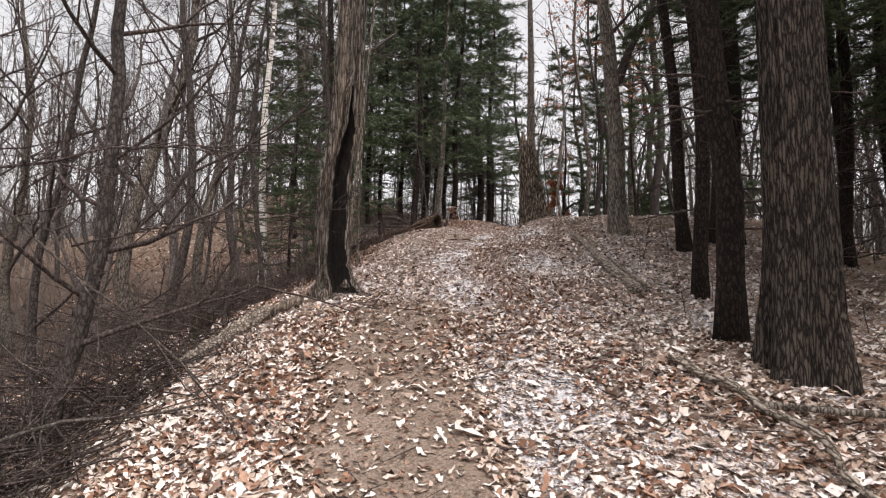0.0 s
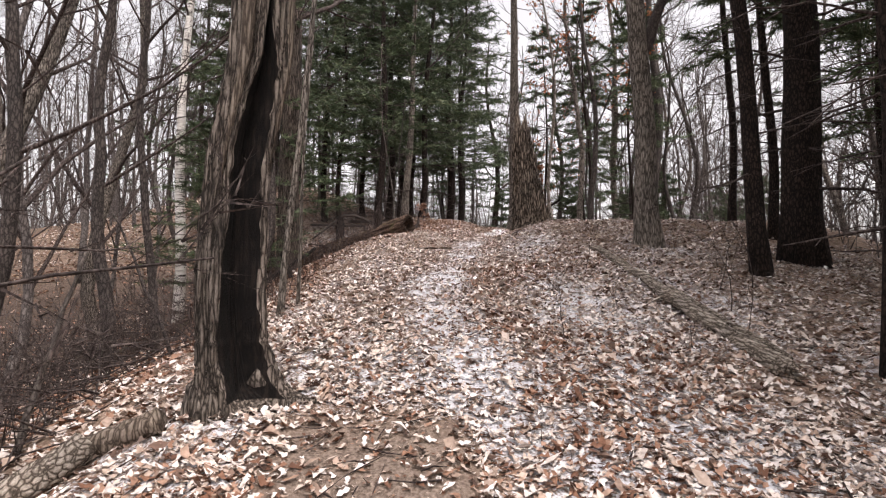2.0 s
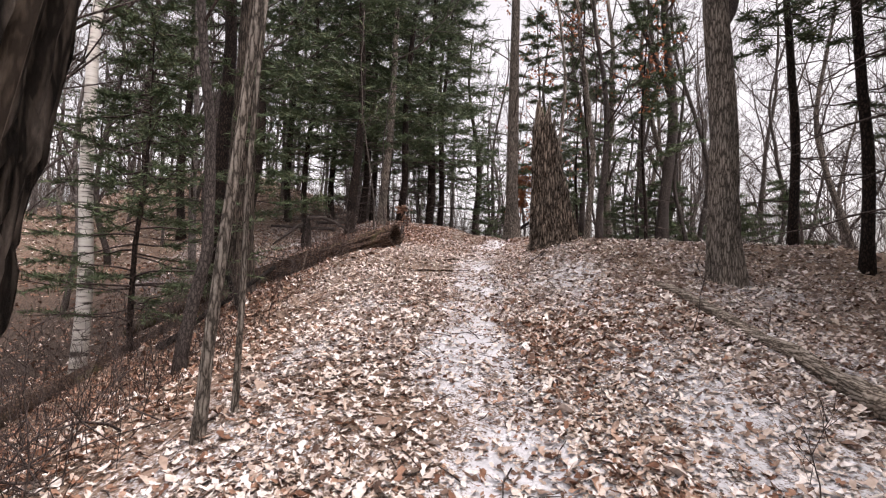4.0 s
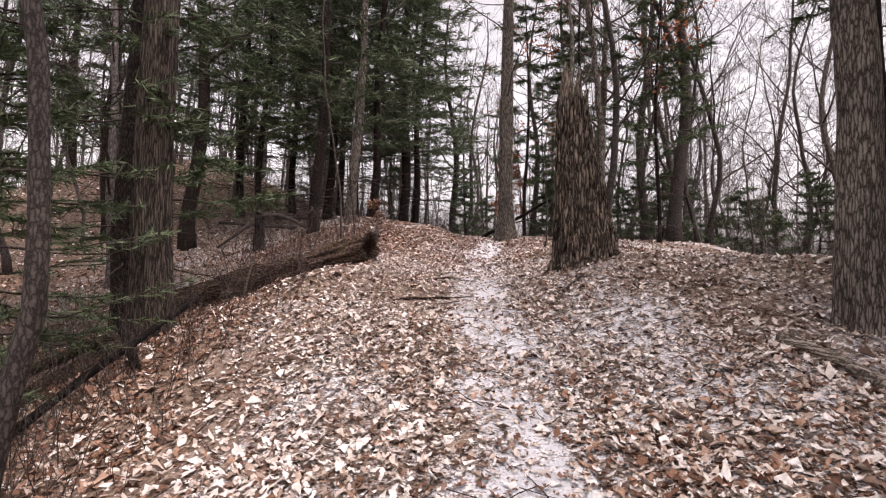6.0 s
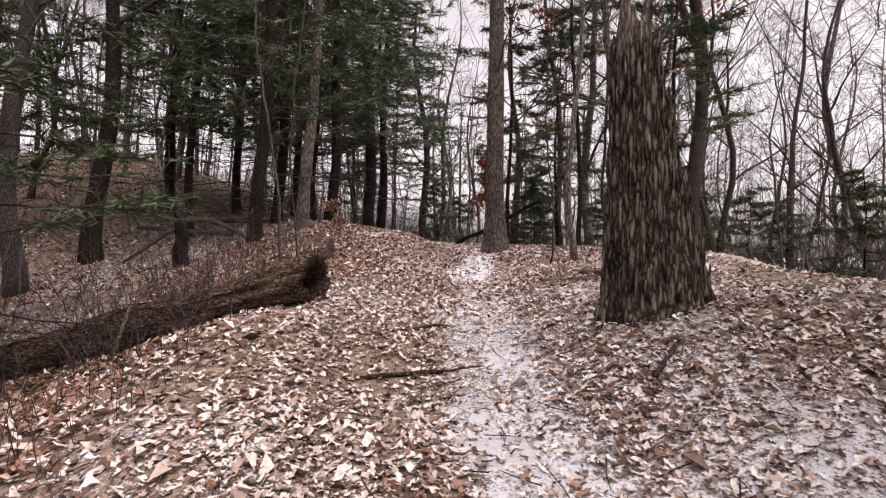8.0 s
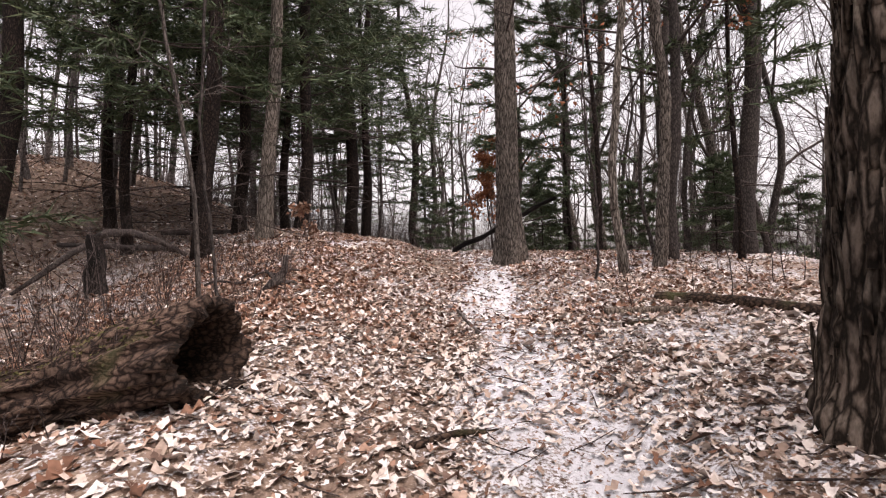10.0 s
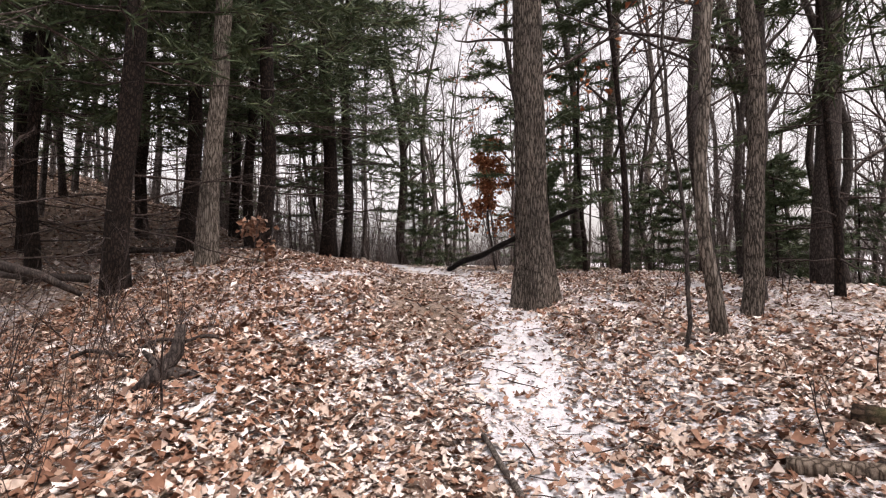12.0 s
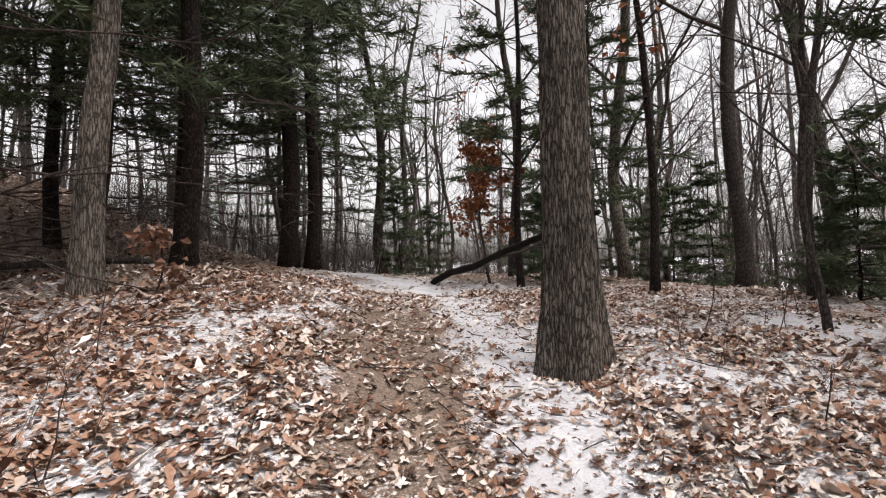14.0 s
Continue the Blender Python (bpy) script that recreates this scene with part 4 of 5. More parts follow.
def old_stump():
    """A snapped grey stump from whose top a dead bough arches down."""
    rng = random.Random(6)
    t = thing("old_stump", spot(-2.78, 23.2), "snapped dark stump with a dead bough arching from it", "tree stump")
    line = [Vector((0.02 * math.sin(i), 0, -0.2 + 1.15 * i / 12)) for i in range(13)]
    part("trunk", Shape().tube(line, taper(0.16, 0.1, 12), 16, wobble=bark_wobble(2, 4, 0.18, 0.5, 5, 0.3)), WOOD_ROT_SHADED, t)
    arch = Shape()
    arch.tube([(-0.02, 0, 0.88), (0.15, -0.02, 0.98), (0.5, 0, 0.99), (0.9, 0.05, 0.86), (1.3, 0.1, 0.62)], [0.06, 0.065, 0.06, 0.05, 0.03], 8, wobble=bark_wobble(1, 4, 0.15))
    arch.tube([(0.0, 0, 0.86), (-0.3, -0.1, 0.66), (-0.7, -0.2, 0.3), (-1.0, -0.3, 0.05)], [0.05, 0.05, 0.04, 0.025], 7)
    part("bough", arch, BARK_THIN, t, "dead arching bough")


old_stump()
for a, b, dia, seed in (((-0.1, 15.15, -0.03), (1.3, 15.35, -0.032), 0.04, 51), ((0.4, 16.2, -0.03), (1.9, 16.35, -0.032), 0.042, 52), ((0.5, 14.8, -0.015), (1.1, 14.9, -0.022), 0.026, 53)):
    lying("tree_root", a, b, dia, WOOD_LOG, "bare root crossing the worn trail", seed, category="root", rings=18, sides=8, sag=0.012, rough=0.5, crook=2.5)
lying("dead_stick", (1.75, 17.95, 0.02), (1.85, 18.85, 0.03), 0.04, BARK_PALE, "short broken stick lying on the trail", 54, category="stick", rings=10, sides=8)
lying("dead_stick", (1.9, 14.1, 0.02), (2.2, 14.25, 0.05), 0.045, BARK_THIN, "short broken stick among the leaves", 55, category="stick", rings=8, sides=8)
bare_tree("forked_tree", spot(9.1, 22.0), 56, 16, 0.38, BARK_THIN, "dark tree forking into two tall stems", first=0.4, fork=(5.2, (-2.2, 0.3, 5.5)), sides=20, lean=(0.03, 0), flare=0.4)

# ---- things at the brow of the hill ----
bare_tree("oak_tree", spot(3.75, 21.75), 61, 16, 0.385, BARK_OAK, "tall straight oak with ridged bark beside the trail", flare=0.9, deep=0.105, ridges=11.0, sides=150, rings=200, first=0.16, limbs=20, crook=0.002, lean=(0.0, 0), up=0.4, reach=0.17, limb=0.14, kids=(4, 4))
for x, y, seed, dia, tall, leanx, green, name in (
    (-1.4, 24.4, 62, 0.34, 16, 0.03, 0.22, "dark pine on the mound near the trail"),
    (-1.1, 28.2, 63, 0.34, 17, 0.03, 0.2, "dark pine on the mound"),
    (0.45, 26.6, 64, 0.32, 17, 0.05, 0.2, "dark reddish pine on the mound"),
    (2.2, 31.6, 65, 0.46, 19, 0.0, 0.17, "thick dark pine standing by the bend of the trail"),
    (2.75, 31.9, 66, 0.32, 18, 0.03, 0.17, "dark pine growing close to the thick one"),
    (0.1, 31.0, 67, 0.3, 17, 0.0, 0.2, "dark pine in the stand"),
    (-2.6, 31.5, 68, 0.3, 17, 0.0, 0.2, "dark pine in the stand"),
    (-0.6, 35.0, 69, 0.34, 18, 0.0, 0.16, "dark pine in the stand"),
    (3.4, 36.5, 70, 0.34, 18, 0.0, 0.14, "dark pine in the stand"),
    (-7.6, 26.0, 94, 0.3, 16, 0.0, 0.22, "dark pine in the stand"),
    (-4.3, 29.2, 95, 0.3, 16, 0.0, 0.2, "dark pine in the stand"),
    (-3.3, 26.9, 97, 0.24, 15, 0.02, 0.24, "dark pine in the stand"),
):
    pine_tree("pine_tree", spot(x, y), seed, tall, dia, name, green=green - 0.02, dead=0.05, whorls=25, reach=3.8, lean=(leanx, 0), group="pine stand", sides=18, per=5, needles=7, size=0.27)
bare_tree("grey_tree", spot(-0.3, 25.0), 71, 15, 0.29, BARK_GREY, "grey barked tree on the mound", crook=0.008, lean=(0.05, 0), sides=60, rings=80, first=0.4, flare=0.4, deep=0.105, ridges=9)
bare_tree("leaning_tree", spot(6.0, 37.5), 72, 14, 0.42, BARK_PINE, "dark leaning tree where the trail bends", lean=(-0.05, 0), first=0.25, sides=14)
bare_tree("leaning_tree", spot(6.6, 37.8), 73, 14, 0.26, BARK_THIN, "thin dark leaning tree where the trail bends", lean=(0.09, 0), first=0.25, sides=12)
log, line, r = lying("leaning_log", (5.3, 29.6, 0.05), (6.4, 24.9, 1.35), 0.16, WOOD_ROT_SHADED, "dark dead trunk leaning up from the ground", 74, end=0.55, rings=24, crook=2.5, rough=0.35)
lying("dead_branch", (5.75, 27.7, 0.55), (7.1, 26.6, 1.05), 0.07, BARK_THIN, "thinner dead branch reaching off the leaning trunk", 174, category="branch", end=0.4, crook=3.0)
pine_tree("pine_tree", spot(8.0, 25.55), 75, 14, 0.16, "slender reddish pine near the trail", green=0.4, dead=0.15, whorls=14, reach=1.7, lean=(-0.02, 0), needles=12, size=0.19)
bare_tree("tall_tree", spot(4.6, 19.8), 76, 13, 0.12, BARK_GREY, "mossy grey tree close to the trail", first=0.25, sides=20, lean=(-0.03, 0.0), limbs=16)
bare_tree("young_tree", spot(3.95, 19.55), 77, 5, 0.04, BARK_THIN, "thin dark sapling with bare twigs", first=0.2, limbs=9, sides=7, lean=(0.06, 0), flare=0.1)
bare_tree("tall_tree", spot(5.65, 20.4), 78, 14, 0.18, BARK_OAK, "dark ridged tree near the trail", first=0.3, sides=48, rings=60, lean=(-0.02, 0), deep=0.105, ridges=8, leaf=LEAF_ORANGE, leaf_label="rust-coloured dry leaves", leaf_count=2, reach=0.15)
bare_tree("tall_tree", spot(10.8, 26.1), 80, 15, 0.34, BARK_THIN, "dark tree on the edge of the slope", first=0.3, sides=16)
bare_tree("young_tree", spot(9.0, 23.5), 81, 11, 0.14, BARK_THIN, "slim bare tree on the edge of the slope", first=0.3, lean=(0.09, 0))
bare_tree("young_tree", spot(6.7, 21.8), 82, 8, 0.08, BARK_THIN, "slim bare tree near the trail", first=0.2, lean=(-0.06, 0))
bare_tree("russet_oak", spot(8.4, 31.5), 83, 12, 0.3, BARK_THIN, "oak still holding rust-coloured leaves", first=0.2, limbs=16, leaf=LEAF_ORANGE, leaf_label="rust-coloured dry leaves", leaf_count=2)
bare_tree("russet_oak", spot(6.3, 20.9), 84, 12, 0.22, BARK_THIN, "oak with russet leaves high in its crown", first=0.24, limbs=16, leaf=LEAF_ORANGE, leaf_label="rust-coloured dry leaves", leaf_count=2)
bare_tree("russet_oak", spot(6.6, 29.3), 85, 3.5, 0.07, BARK_THIN, "small oak sapling with rust-coloured leaves", first=0.32, limbs=12, kids=(4, 4), leaf=LEAF_ORANGE, leaf_label="rust-coloured dry leaves", leaf_count=4, flare=0.1)
bare_tree("russet_oak", spot(9.8, 30.0), 86, 14, 0.3, BARK_THIN, "tall oak with faded russet leaves", first=0.4, limbs=14, leaf=LEAF_RUSSET, leaf_label="faded russet leaves", leaf_count=1, lean=(-0.05, 0))
log, line, r = lying("rotten_log", (3.72, 18.1, 0.03), (4.3, 16.6, 0.05), 0.15, WOOD_LOG, "dark rotten log lying beside the trail", 87)
lying("fallen_branch", (2.97, 17.9, 0.02), (3.52, 17.35, 0.03), 0.09, WOOD_BARE, "broken rotten branch piece on the leaves", 88, category="branch")
lying("fallen_branch", (2.87, 17.5, 0.015), (3.08, 17.33, 0.015), 0.05, WOOD_LOG, "short dark branch piece on the leaves", 89, category="branch", rings=8)
lying("fallen_branch", (-0.9, 21.2, 0.05), (0.3, 20.5, 0.05), 0.035, BARK_THIN, "dark fallen branch on the leaves", 90, category="branch", crook=6.0)
lying("fallen_branch", (-2.0, 25.3, 0.15), (-4.5, 26.5, 0.4), 0.12, BARK_THIN, "dark fallen bough on the mound", 91, category="branch")
lying("fallen_branch", (-3.0, 28.6, 0.15), (0.2, 29.4, 0.2), 0.13, BARK_THIN, "dark fallen log along the mound", 92, category="log")


def upturned_root(x, y, seed):
    t = thing("root_snag", spot(x, y), "dark gnarled dead root sticking out of the leaves", "root")
    s = Shape()
    s.tube([(-0.12, 0, -0.05), (0, 0, 0.08), (0.1, 0.02, 0.2), (0.13, 0, 0.38)], [0.05, 0.06, 0.05, 0.025], 8, wobble=bark_wobble(seed, 4, 0.2))
    s.tube([(0.0, 0, 0.08), (0.2, -0.05, 0.05), (0.34, -0.1, -0.04)], [0.05, 0.04, 0.02], 7, wobble=bark_wobble(seed + 1, 4, 0.2))
    s.tube([(0.02, 0, 0.1), (-0.1, 0.05, 0.22)], [0.035, 0.012], 6)
    part("root", s, BARK_THIN, t)


upturned_root(0.02, 19.8, 3)

# those below y = 8 root out of view, added to shade the right
for x, y, seed, dia, tall, green in ((7.9, 21.0, 101, 0.12, 9, 0.3), (6.6, 27.8, 105, 0.16, 11, 0.25), (8.6, 28.0, 106, 0.14, 9, 0.15), (7.6, 15.0, 107, 0.2, 13, 0.32), (9.0, 11.5, 108, 0.22, 14, 0.3), (4.7, 2.2, 111, 0.2, 13, 0.26), (6.6, 3.7, 112, 0.2, 14, 0.28), (6.9, 6.1, 113, 0.16, 13, 0.28), (5.3, 8.1, 115, 0.14, 12, 0.36), (7.2, 13.1, 116, 0.2, 14, 0.3), (4.2, 0.2, 117, 0.24, 14, 0.25), (7.8, 7.6, 109, 0.22, 14, 0.34), (5.6, 5.2, 110, 0.2, 13, 0.36)):
    pine_tree("slim_pine", spot(x, y), seed, tall, dia, "slim pine with thin grey-green boughs", green=green, dead=0.08, whorls=13, reach=2.2, group="slim pines", needles=7, size=0.22)

stand = [pine_tree("slim_pine", spot(8.3, 9.4), 114, 15, 0.24, "slim pine with thin grey-green boughs", green=0.22, dead=0.05, whorls=18, reach=2.6, group="slim pines", needles=7, size=0.22), pine_tree("slim_pine", spot(5.9, 3.0), 118, 14, 0.18, "slim pine with bare dead lower branches", green=0.3, dead=0.04, whorls=20, reach=2.4, group="slim pines", needles=7, size=0.22)]
for k, (x, y) in enumerate(((9.6, 7.4), (10.4, 10.6), (7.0, 8.9), (11.6, 8.6), (8.9, 5.2), (12.4, 12.2), (10.2, 3.4), (13.5, 9.8), (6.4, 7.2), (7.7, 4.3), (9.3, 12.6), (14.6, 13.0))):
    copy_thing(stand[k % 2], pose(x, y, height(x, y), 0, 0, 67 * k) @ Matrix.Scale(0.8 + 0.07 * (k % 5), 4))
bare_tree("russet_oak", spot(0.45, 24.6), 120, 0.8, 0.015, BARK_THIN, "little oak shoot with pale brown leaves", first=0.4, limbs=3, sides=6, rings=8, kids=(2, 2), flare=0.1, leaf=LITTER_BROWN, leaf_label="pale brown dry leaves", leaf_count=3)
bare_tree("young_tree", spot(-0.6, 18.9), 121, 6, 0.05, BARK_PALE, "thin crooked grey young tree beside the log", first=0.3, limbs=9, sides=8, flare=0.1, crook=0.03, lean=(-0.06, 0), reach=0.12)
bare_tree("young_tree", spot(-0.35, 18.2), 122, 4, 0.03, BARK_THIN, "thin dark sapling beside the log", first=0.3, limbs=7, sides=7, flare=0.1, crook=0.02, reach=0.12)


# ---- the woods all round ----
def forest():
    rng = random.Random(77)
    models = []
    for k in range(7):
        tall = (11, 13, 10, 14, 12, 9, 13)[k]
        dia = (0.16, 0.24, 0.11, 0.3, 0.19, 0.08, 0.2)[k]
        mat = (BARK_THIN, BARK_FAR, BARK_FAR, BARK_OAK, BARK_THIN, BARK_PALE, BARK_FAR)[k]
        models.append(bare_tree("woodland_tree", pose(0, 0, -60), 200 + k, tall, dia, mat, "bare leafless woodland tree", crook=0.05, first=0.2, limbs=14, sides=7, rings=16, kids=(4, 4, 3), group="woodland trees", lean=(rng.uniform(-0.05, 0.05), 0), reach=0.24, up=1.2))
    pines = [pine_tree("woodland_pine", pose(0, 0, -60), 300 + k, 15, 0.28, "dark green woodland pine", green=0.15 + 0.08 * k, dead=0.06, whorls=11, reach=2.5, group="woodland pines", needles=6, sides=8, size=0.24) for k in range(3)]
    used = [(-5.25, 14.85), (-4.6, 13.0), (-4.0, 11.6), (-1.3, 6.5), (2.6, 15.1), (3.7, 21.7), (4.3, 12.5), (-3.2, 16.3), (-2.5, 21.6)]
    first = {}
    made = 0
    while made < 215:
        x, y = (rng.uniform(-48, 52), rng.uniform(-14, 82)) if made > 78 else (rng.uniform(-16, 12), rng.uniform(38, 60)) if made > 68 else (rng.uniform(9, 21), rng.uniform(13, 40)) if made > 24 else (rng.uniform(-15, -4), rng.uniform(29, 44)) if made > 14 else (rng.uniform(-17, -5.6), rng.uniform(5, 26))
        u = x - spline(TRAIL, y)
        if y < 36 and -5.0 < u < (7.5 if y < 18 else 6.8) or any(math.hypot(x - a, y - b) < 1.1 for a, b in used):
            continue
        d = math.hypot(x - 0.5, y - 10)
        if d > 22 and rng.random() < 0.35:
            continue
        pine = made > 78 and rng.random() < (0.05 if x > 0 else 0.08) or 68 < made <= 78
        model = rng.choice(pines if pine else models)
        s = rng.uniform(0.75, 1.2)
        m = pose(x, y, lie(x, y) - 0.05, rng.gauss(0, 2.2), rng.gauss(0, 2.2), rng.uniform(0, 360)) @ Matrix.Scale(s, 4)
        if model not in first:
            model.matrix_basis = m
            first[model] = True
        else:
            copy_thing(model, m)
        used.append((x, y))
        made += 1


forest()


def scrub(name, seed, count, where, tall, material, label, radius=0.006):
    """Thickets of thin bare stems, past counting."""
    rng = random.Random(seed)
    shape = Shape()
    for _ in range(count):
        x, y = where(rng)
        z = lie(x, y) - 0.03
        h = tall * rng.uniform(0.4, 1.2)
        p = Vector((x, y, z))
        d = Vector((rng.gauss(0, 0.25), rng.gauss(0, 0.25), 1)).normalized()
        pts = [p]
        for _k in range(3):
            d = (d + Vector((rng.gauss(0, 0.16), rng.gauss(0, 0.16), 0))).normalized()
            pts.append(pts[-1] + d * h / 3)
        for k in range(3):
            sliver(shape, rng, pts[k], pts[min(k + 2, 3)], radius * (1 - 0.22 * k))
        for _k in range(6):
            i = rng.choice((0, 1, 1, 2))
            q = pts[i].lerp(pts[i + 1], rng.random())
            e = q + (d + Vector((rng.gauss(0, 0.8), rng.gauss(0, 0.8), 0.1))).normalized() * h * rng.uniform(0.15, 0.4)
            sliver(shape, rng, q, e, radius * 0.6)
    ob = new(name, shape.mesh(name, material))
    tagged(ob, label, "brush", kind="stuff")


def bank(rng):
    y = rng.uniform(1.5, 22)
    return spline(TRAIL, y) - 2.3 - abs(rng.gauss(0, 4.5)), y


def far_floor(rng):
    while True:
        x, y = rng.uniform(-40, 45), rng.uniform(5, 75)
        u = x - spline(TRAIL, y)
        if (y > 33 or not -7 < u < 8) and not (u > 16 and 24 < y < 55) and not (-15 < x < 2 and 22 < y < 42) and rng.random() < swell(noise.noise(Vector((x * 0.13, y * 0.13, 50.0))), -0.45, 0.35):
            return x, y


scrub("bank_thicket", 1, 1700, bank, 1.2, TWIG, "tangled bare brush on the bank below the trail", 0.005)
def verge(rng):
    y = rng.uniform(8.5, 21)
    return spline(TRAIL, y) - 1.7 - abs(rng.gauss(0, 1.5)), y


def hillside(rng):
    return rng.uniform(-18, 0), rng.uniform(25, 46)


scrub("verge_thicket", 4, 620, verge, 0.6, TWIG, "low bare shoots and dead stalks beside the trail", 0.0035)
scrub("hill_thicket", 5, 700, hillside, 1.1, BARK_FAR, "thin bare shoots over the leafy hillside", 0.006)
def beyond_brow(rng):
    return rng.uniform(-3, 15), rng.uniform(34, 56)


scrub("brow_thicket", 6, 2600, beyond_brow, 2.3, TWIG, "brown bare brush beyond the brow of the hill", 0.009)
scrub("far_thicket", 2, 15000, far_floor, 2.6, BARK_FAR, "thin bare undergrowth among the far trees", 0.012)


def distant(rng):
    a, d = rng.uniform(0, 6.283), rng.uniform(60, 170)
    return math.cos(a) * d, 15 + math.sin(a) * d


scrub("distant_woods", 3, 9000, distant, 11, BARK_FAR, "bare woods in the distance, haze put into their grey", 0.08)


def saplings():
    """Single twiggy shoots that stand out of the leaves beside the trail."""
    rng = random.Random(12)
    models = []
    for k in range(4):
        t = thing("sapling", pose(0, 0, -60), "thin bare reddish sapling standing out of the leaves", "sapling", "saplings")
        s = Shape()
        grow(s, rng, (0, 0, -0.05), (rng.gauss(0, 0.1), rng.gauss(0, 0.1), 1), (0.55, 0.8, 0.4, 1.1)[k], 0.008, 1, 0, 0.7, (0, 4, 2))
        tagged(part("stem", s, TWIG, t), kind="stuff")
        models.append(t)
    placed = set()
    n = 0
    while n < 110:
        y = rng.uniform(3.5, 24)
        u = rng.choice((-1, 1)) * rng.uniform(1.7, 5)
        x = spline(TRAIL, y) + u
        m = pose(x, y, lie(x, y), 0, 0, rng.uniform(0, 360)) @ Matrix.Scale(rng.uniform(0.5, 1.05), 4)
        k = rng.randrange(4)
        if k not in placed:
            models[k].matrix_basis = m
            placed.add(k)
        else:
            copy_thing(models[k], m)
        n += 1


saplings()


def bushy_pines():
    """Copies of two young pines over the slope beyond the brow."""
    rng = random.Random(61)
    first = pine_tree("young_pine", spot(11.0, 28.2), 420, 2.6, 0.05, "small bushy green pine on the slope", green=0.02, dead=0.02, whorls=8, reach=1.2, per=5, needles=6, size=0.17, group="young pines")
    for x, y in ((13.2, 24.2), (14.6, 27.0), (9.9, 33.0), (7.0, 35.0), (12.2, 31.5), (11.8, 19.8)):
        copy_thing(first, pose(x, y, height(x, y) - 0.03, 0, 0, rng.uniform(0, 360)) @ Matrix.Scale(rng.uniform(0.8, 1.35), 4))


bushy_pines()


def young_pines():
    for k, (x, y, h) in enumerate(((9.5, 23.2, 2.2), (10.8, 24.0, 2.6), (11.5, 27.5, 3.0), (7.9, 28.5, 2.6), (12.6, 22.4, 2.4), (9.3, 30.5, 3.2), (5.6, 33.5, 3.0))):
        pine_tree("young_pine", spot(x, y), 400 + k, h, 0.05, "small bushy green pine on the slope", green=0.02, dead=0.02, whorls=9, reach=1.1, per=5, needles=6, size=0.16)


young_pines()


def far_woods():
    """The web of bare trees that closes every view, joined into one."""
    rng, dice = random.Random(31), np.random.default_rng(31)
    shape, stems = Shape(), []
    while len(stems) < 1850:
        a, d = rng.uniform(0, 6.283), rng.uniform(20, 78)
        x, y = 1 + math.cos(a) * d, 13 + math.sin(a) * d
        u = x - spline(TRAIL, y)
        if y < 37 and -8 < u < 10 or (u > 13 and y > 22 and rng.random() < 0.55):
            continue
        tall, r = rng.uniform(7, 15), rng.uniform(0.03, 0.11)
        p = Vector((x, y, lie(x, y) - 0.1))
        line = bend(rng, p, p + Vector((rng.gauss(0, 0.8), rng.gauss(0, 0.8), tall)), 0, 5, 0.018)
        shape.tube(line, taper(r, 0.015, 5), 4, cap=False)
        stems.append([tuple(q) for q in line] + [(tall, r, 0)])
    stems = np.array(stems)
    verts, faces, at = [np.array([tuple(v) for v in shape.v])], [np.array([(f[0], f[1], f[2], f[3]) for f in shape.f])], len(shape.v)
    tris = []

    def slips(a, b, width):
        side = np.cross(b - a, dice.normal(size=a.shape))
        side *= (width / (np.linalg.norm(side, axis=1) + 1e-9))[:, None]
        k = sum(len(v) for v in verts) + np.arange(len(a)) * 3
        verts.append(np.stack([a - side, a + side, b], 1).reshape(-1, 3))
        tris.append(np.stack([k, k + 1, k + 2], 1))

    which = np.repeat(np.arange(len(stems)), 12)
    s = dice.uniform(1.1, 4.95, len(which))
    i = s.astype(int)
    start = stems[which, i] + (stems[which, i + 1] - stems[which, i]) * (s - i)[:, None]
    tall, r = stems[which, 6, 0], stems[which, 6, 1]
    turn = dice.uniform(0, 6.283, len(which))
    way = np.stack([np.cos(turn), np.sin(turn), dice.uniform(0.3, 1.7, len(which))], 1)
    size = tall * dice.uniform(0.08, 0.2, len(which)) * (1.25 - 0.15 * s)
    width = np.maximum(r * 0.34, 0.014)
    for level, count in enumerate((3, 3, 0)):
        mid = start + way * (size * 0.5)[:, None] + dice.normal(0, 0.07, start.shape) * size[:, None]
        end = start + way * size[:, None]
        if level < 2:
            slips(start, mid + (mid - start) * 0.3, width)
        slips(mid if level < 2 else start, end, width * 0.75)
        if not count:
            break
        f = dice.uniform(0.2, 1.0, len(start) * count)[:, None]
        a, m, b = (np.repeat(q, count, 0) for q in (start, mid, end))
        start = np.where(f < 0.5, a + (m - a) * f * 2, m + (b - m) * (f * 2 - 1))
        way = np.repeat(way, count, 0) * 0.7 + dice.normal(0, 0.55, start.shape) + np.array((0, 0, 0.15))
        size, width = np.repeat(size, count) * dice.uniform(0.35, 0.6, len(start)), np.repeat(width, count) * 0.72
    me = bpy.data.meshes.new("far_woods")
    me.from_pydata(np.concatenate(verts), [], np.concatenate(faces).tolist() + np.concatenate(tris).tolist())
    me.materials.append(BARK_FAR)
    tagged(new("far_woods", me), "web of bare trees, painted haze-grey, deep in the woods", "woods", kind="stuff")


far_woods()


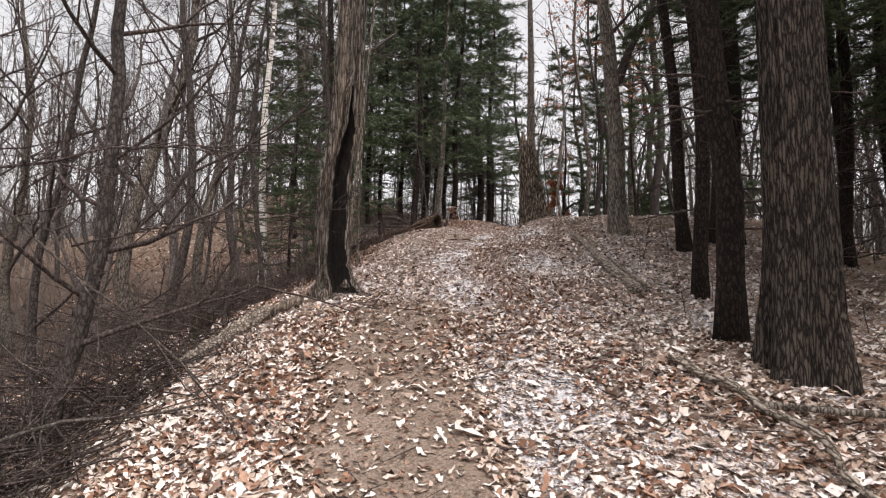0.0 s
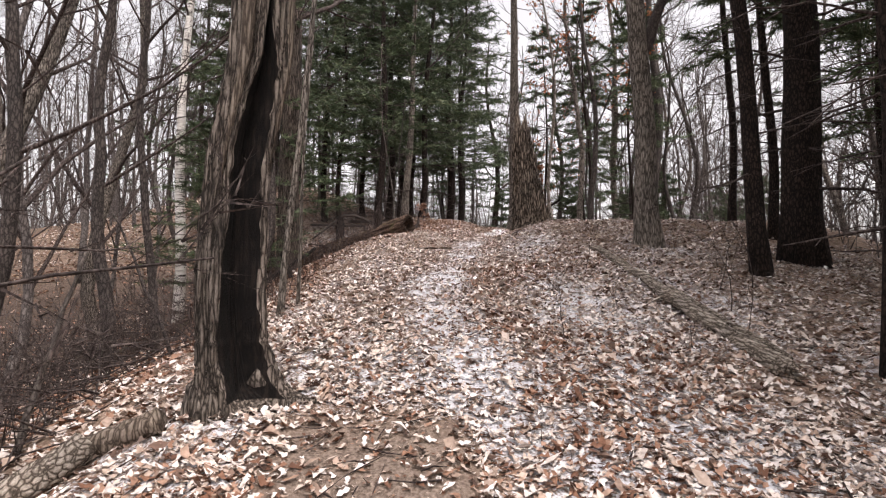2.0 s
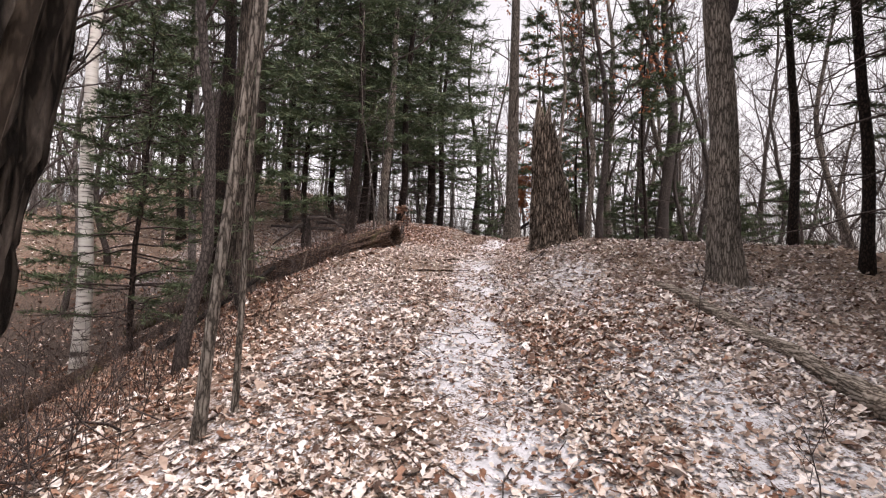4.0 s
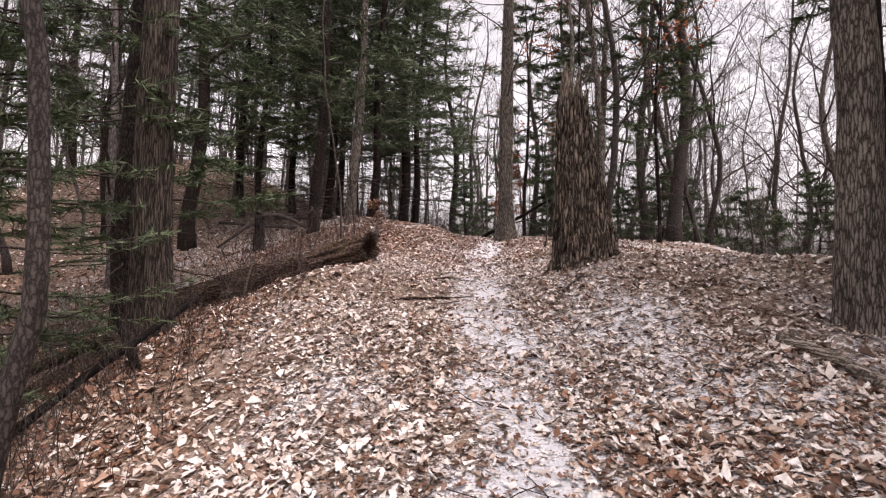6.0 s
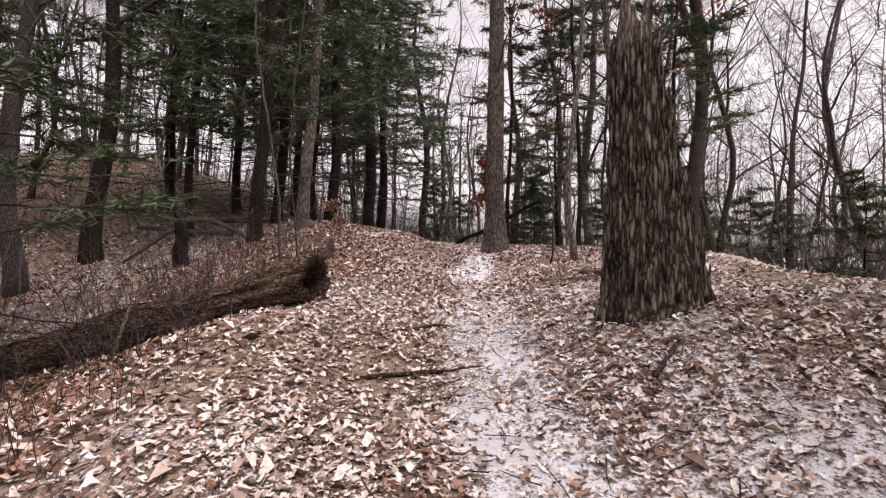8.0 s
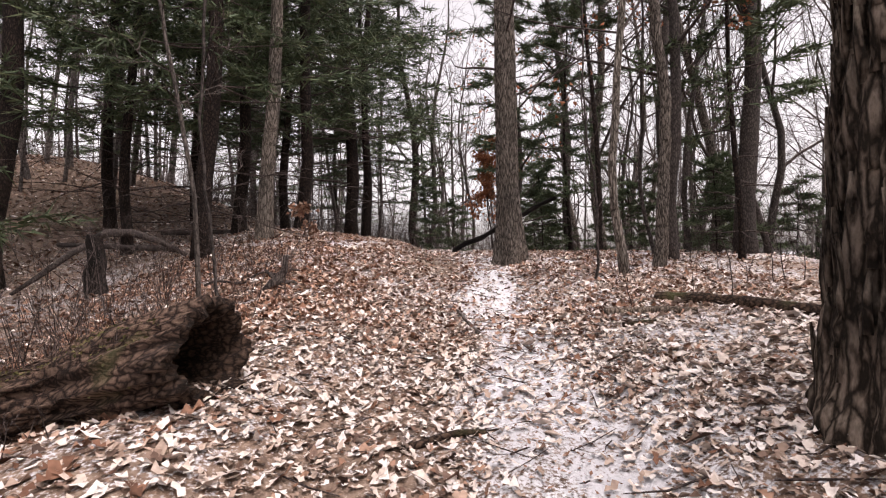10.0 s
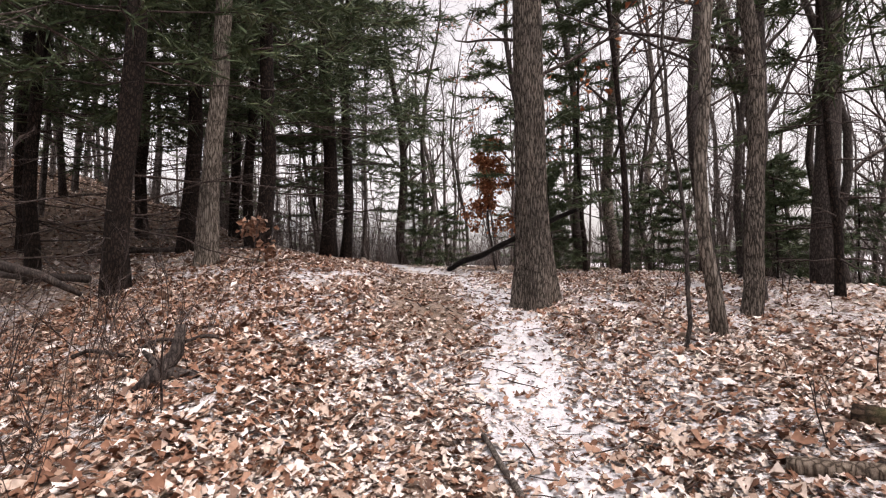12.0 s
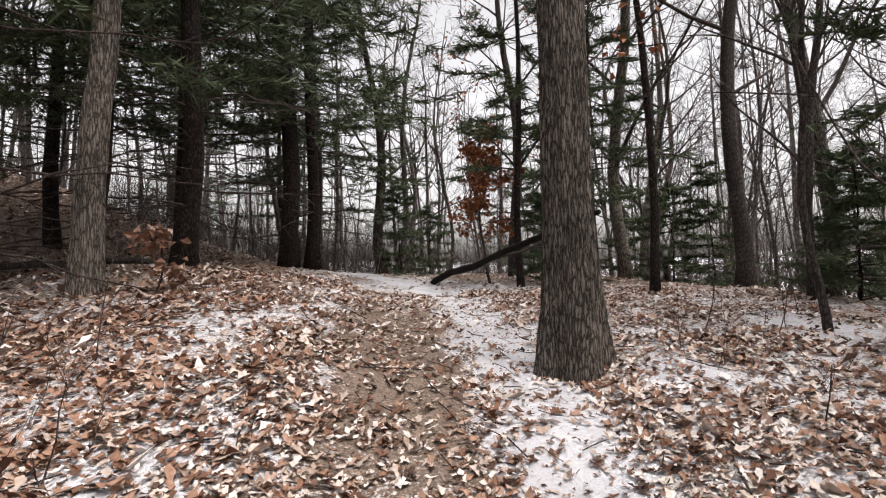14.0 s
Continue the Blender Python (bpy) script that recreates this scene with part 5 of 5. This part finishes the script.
def brush_tangle():
    """Fallen and bent thin branches heaped on the bank."""
    rng = random.Random(17)
    shape = Shape()
    for _ in range(1050):
        y = rng.uniform(2.0, 10) if rng.random() < 0.5 else rng.uniform(2.2, 5.5)
        x = spline(TRAIL, y) - 2.05 - abs(rng.gauss(0, 1.8))
        p = Vector((x, y, lie(x, y) + rng.uniform(0, 0.5) * rng.random()))
        a = rng.uniform(0, 6.283)
        e = p + Vector((math.cos(a), math.sin(a), rng.uniform(-0.1, 0.5))) * rng.uniform(0.5, 1.7)
        if e.x - spline(TRAIL, e.y) > -1.5:
            continue
        e.z = max(e.z, lie(e.x, e.y) + 0.01)
        line = bend(rng, p, e, rng.uniform(-0.02, 0.08), 5, 0.04)
        r = rng.uniform(0.004, 0.013)
        shape.tube(line, taper(r, r * 0.4, 5), 4, cap=False)
        for _k in range(2):
            q = line[rng.choice((1, 2, 3, 4))]
            shape.tube([q, q + Vector((rng.gauss(0, 1), rng.gauss(0, 1), rng.gauss(0.4, 0.6))).normalized() * rng.uniform(0.15, 0.5)], [r * 0.6, 0.002], 3, cap=False)
    tagged(new("brush_tangle", shape.mesh("brush_tangle", TWIG)), "tangle of fallen thin dead branches on the bank", "brush", kind="stuff")


brush_tangle()


def twig_litter():
    rng = random.Random(23)
    shape = Shape()
    for _ in range(1500):
        y = rng.uniform(0.8, 25)
        x = spline(TRAIL, y) + rng.gauss(0, 2.2)
        a, h = rng.uniform(0, 6.283), rng.uniform(0.03, 0.17)
        pts = []
        for k in (-1, 0, 1):
            px, py = x + math.cos(a) * h * k + rng.gauss(0, 0.012), y + math.sin(a) * h * k + rng.gauss(0, 0.012)
            pts.append(Vector((px, py, lie(px, py) + 0.022)))
        r = rng.uniform(0.0018, 0.006)
        shape.tube(pts, [r, r, r * 0.5], 3, cap=False)
    tagged(new("twig_litter", shape.mesh("twig_litter", TWIG)), "small dead twigs strewn over leaves and snow", "twigs", kind="stuff")


twig_litter()


# ---- fallen leaves over the whole floor ----
litter("leaf_litter", 5, 80000, LITTER, near_spread, 0.062, "pale dry oak leaves scattered over the forest floor", pale_leaves)
litter("brown_leaf_litter", 6, 21000, LITTER_BROWN, near_spread, 0.07, "curled brown oak leaves lying on the ground", lambda x, y: bare_track(x, y) * (1 - 0.6 * swell(y, 11, 13.5) * (1 - swell(y, 17.5, 19.5))) * (0.25 + 0.75 * swell(noise.noise(Vector((x * 0.5, y * 0.5, 80.0))), -0.1, 0.35)))


def late_spread(rnd):
    y = rnd.uniform(17.5, 27)
    return spline(TRAIL, y) + rnd.uniform(-1, 1) * rnd.uniform(0.3, 1) * 7.5, y


litter("russet_leaf_litter", 16, 10000, LITTER_BROWN, late_spread, 0.08, "russet oak leaves lying over patchy snow", bare_track)
litter("far_leaf_litter", 7, 26000, LITTER, wide_spread, 0.105, "dry oak leaves covering the slopes off the trail", bare_track, True)


def slope_spread(rnd):
    return (rnd.uniform(-15, -1.5), rnd.uniform(2, 24)) if rnd.random() < 0.55 else (rnd.uniform(-18, 3), rnd.uniform(22, 44))


def off_trail(x, y):
    return swell(abs(x - spline(TRAIL, y)), 1.5, 3)


def track_spread(rnd):
    y = rnd.uniform(0.8, 26)
    return spline(TRAIL, y) + rnd.uniform(-0.9, 1.5), y


litter("slope_leaf_litter", 8, 24000, LITTER_BROWN, slope_spread, 0.12, "red-brown dead leaves on the wooded slopes", off_trail, True)
litter("leaf_crumbs", 9, 14000, LITTER_BROWN, track_spread, 0.032, "broken leaf crumbs trodden into track and snow", lambda x, y: 1.0, True)


def bank_spread(rnd):
    y = rnd.uniform(8, 25)
    return spline(TRAIL, y) - rnd.uniform(0.8, 5.5), y


def stand_spread(rnd):
    y = rnd.uniform(2, 17)
    return spline(TRAIL, y) + rnd.uniform(2.0, 7.5), y


def hill_spread(rnd):
    return rnd.uniform(-17, 1), rnd.uniform(24, 44)


litter("bank_leaf_litter", 10, 15000, LITTER_BROWN, bank_spread, 0.07, "brown oak leaves lying thickly down the bank", off_trail)
litter("stand_leaf_litter", 11, 15000, LITTER, stand_spread, 0.072, "pale oak leaves lying under the pines", off_trail)
litter("hill_leaf_litter", 12, 12000, LITTER, hill_spread, 0.13, "pale dead leaves over the wooded hillside", off_trail, True)
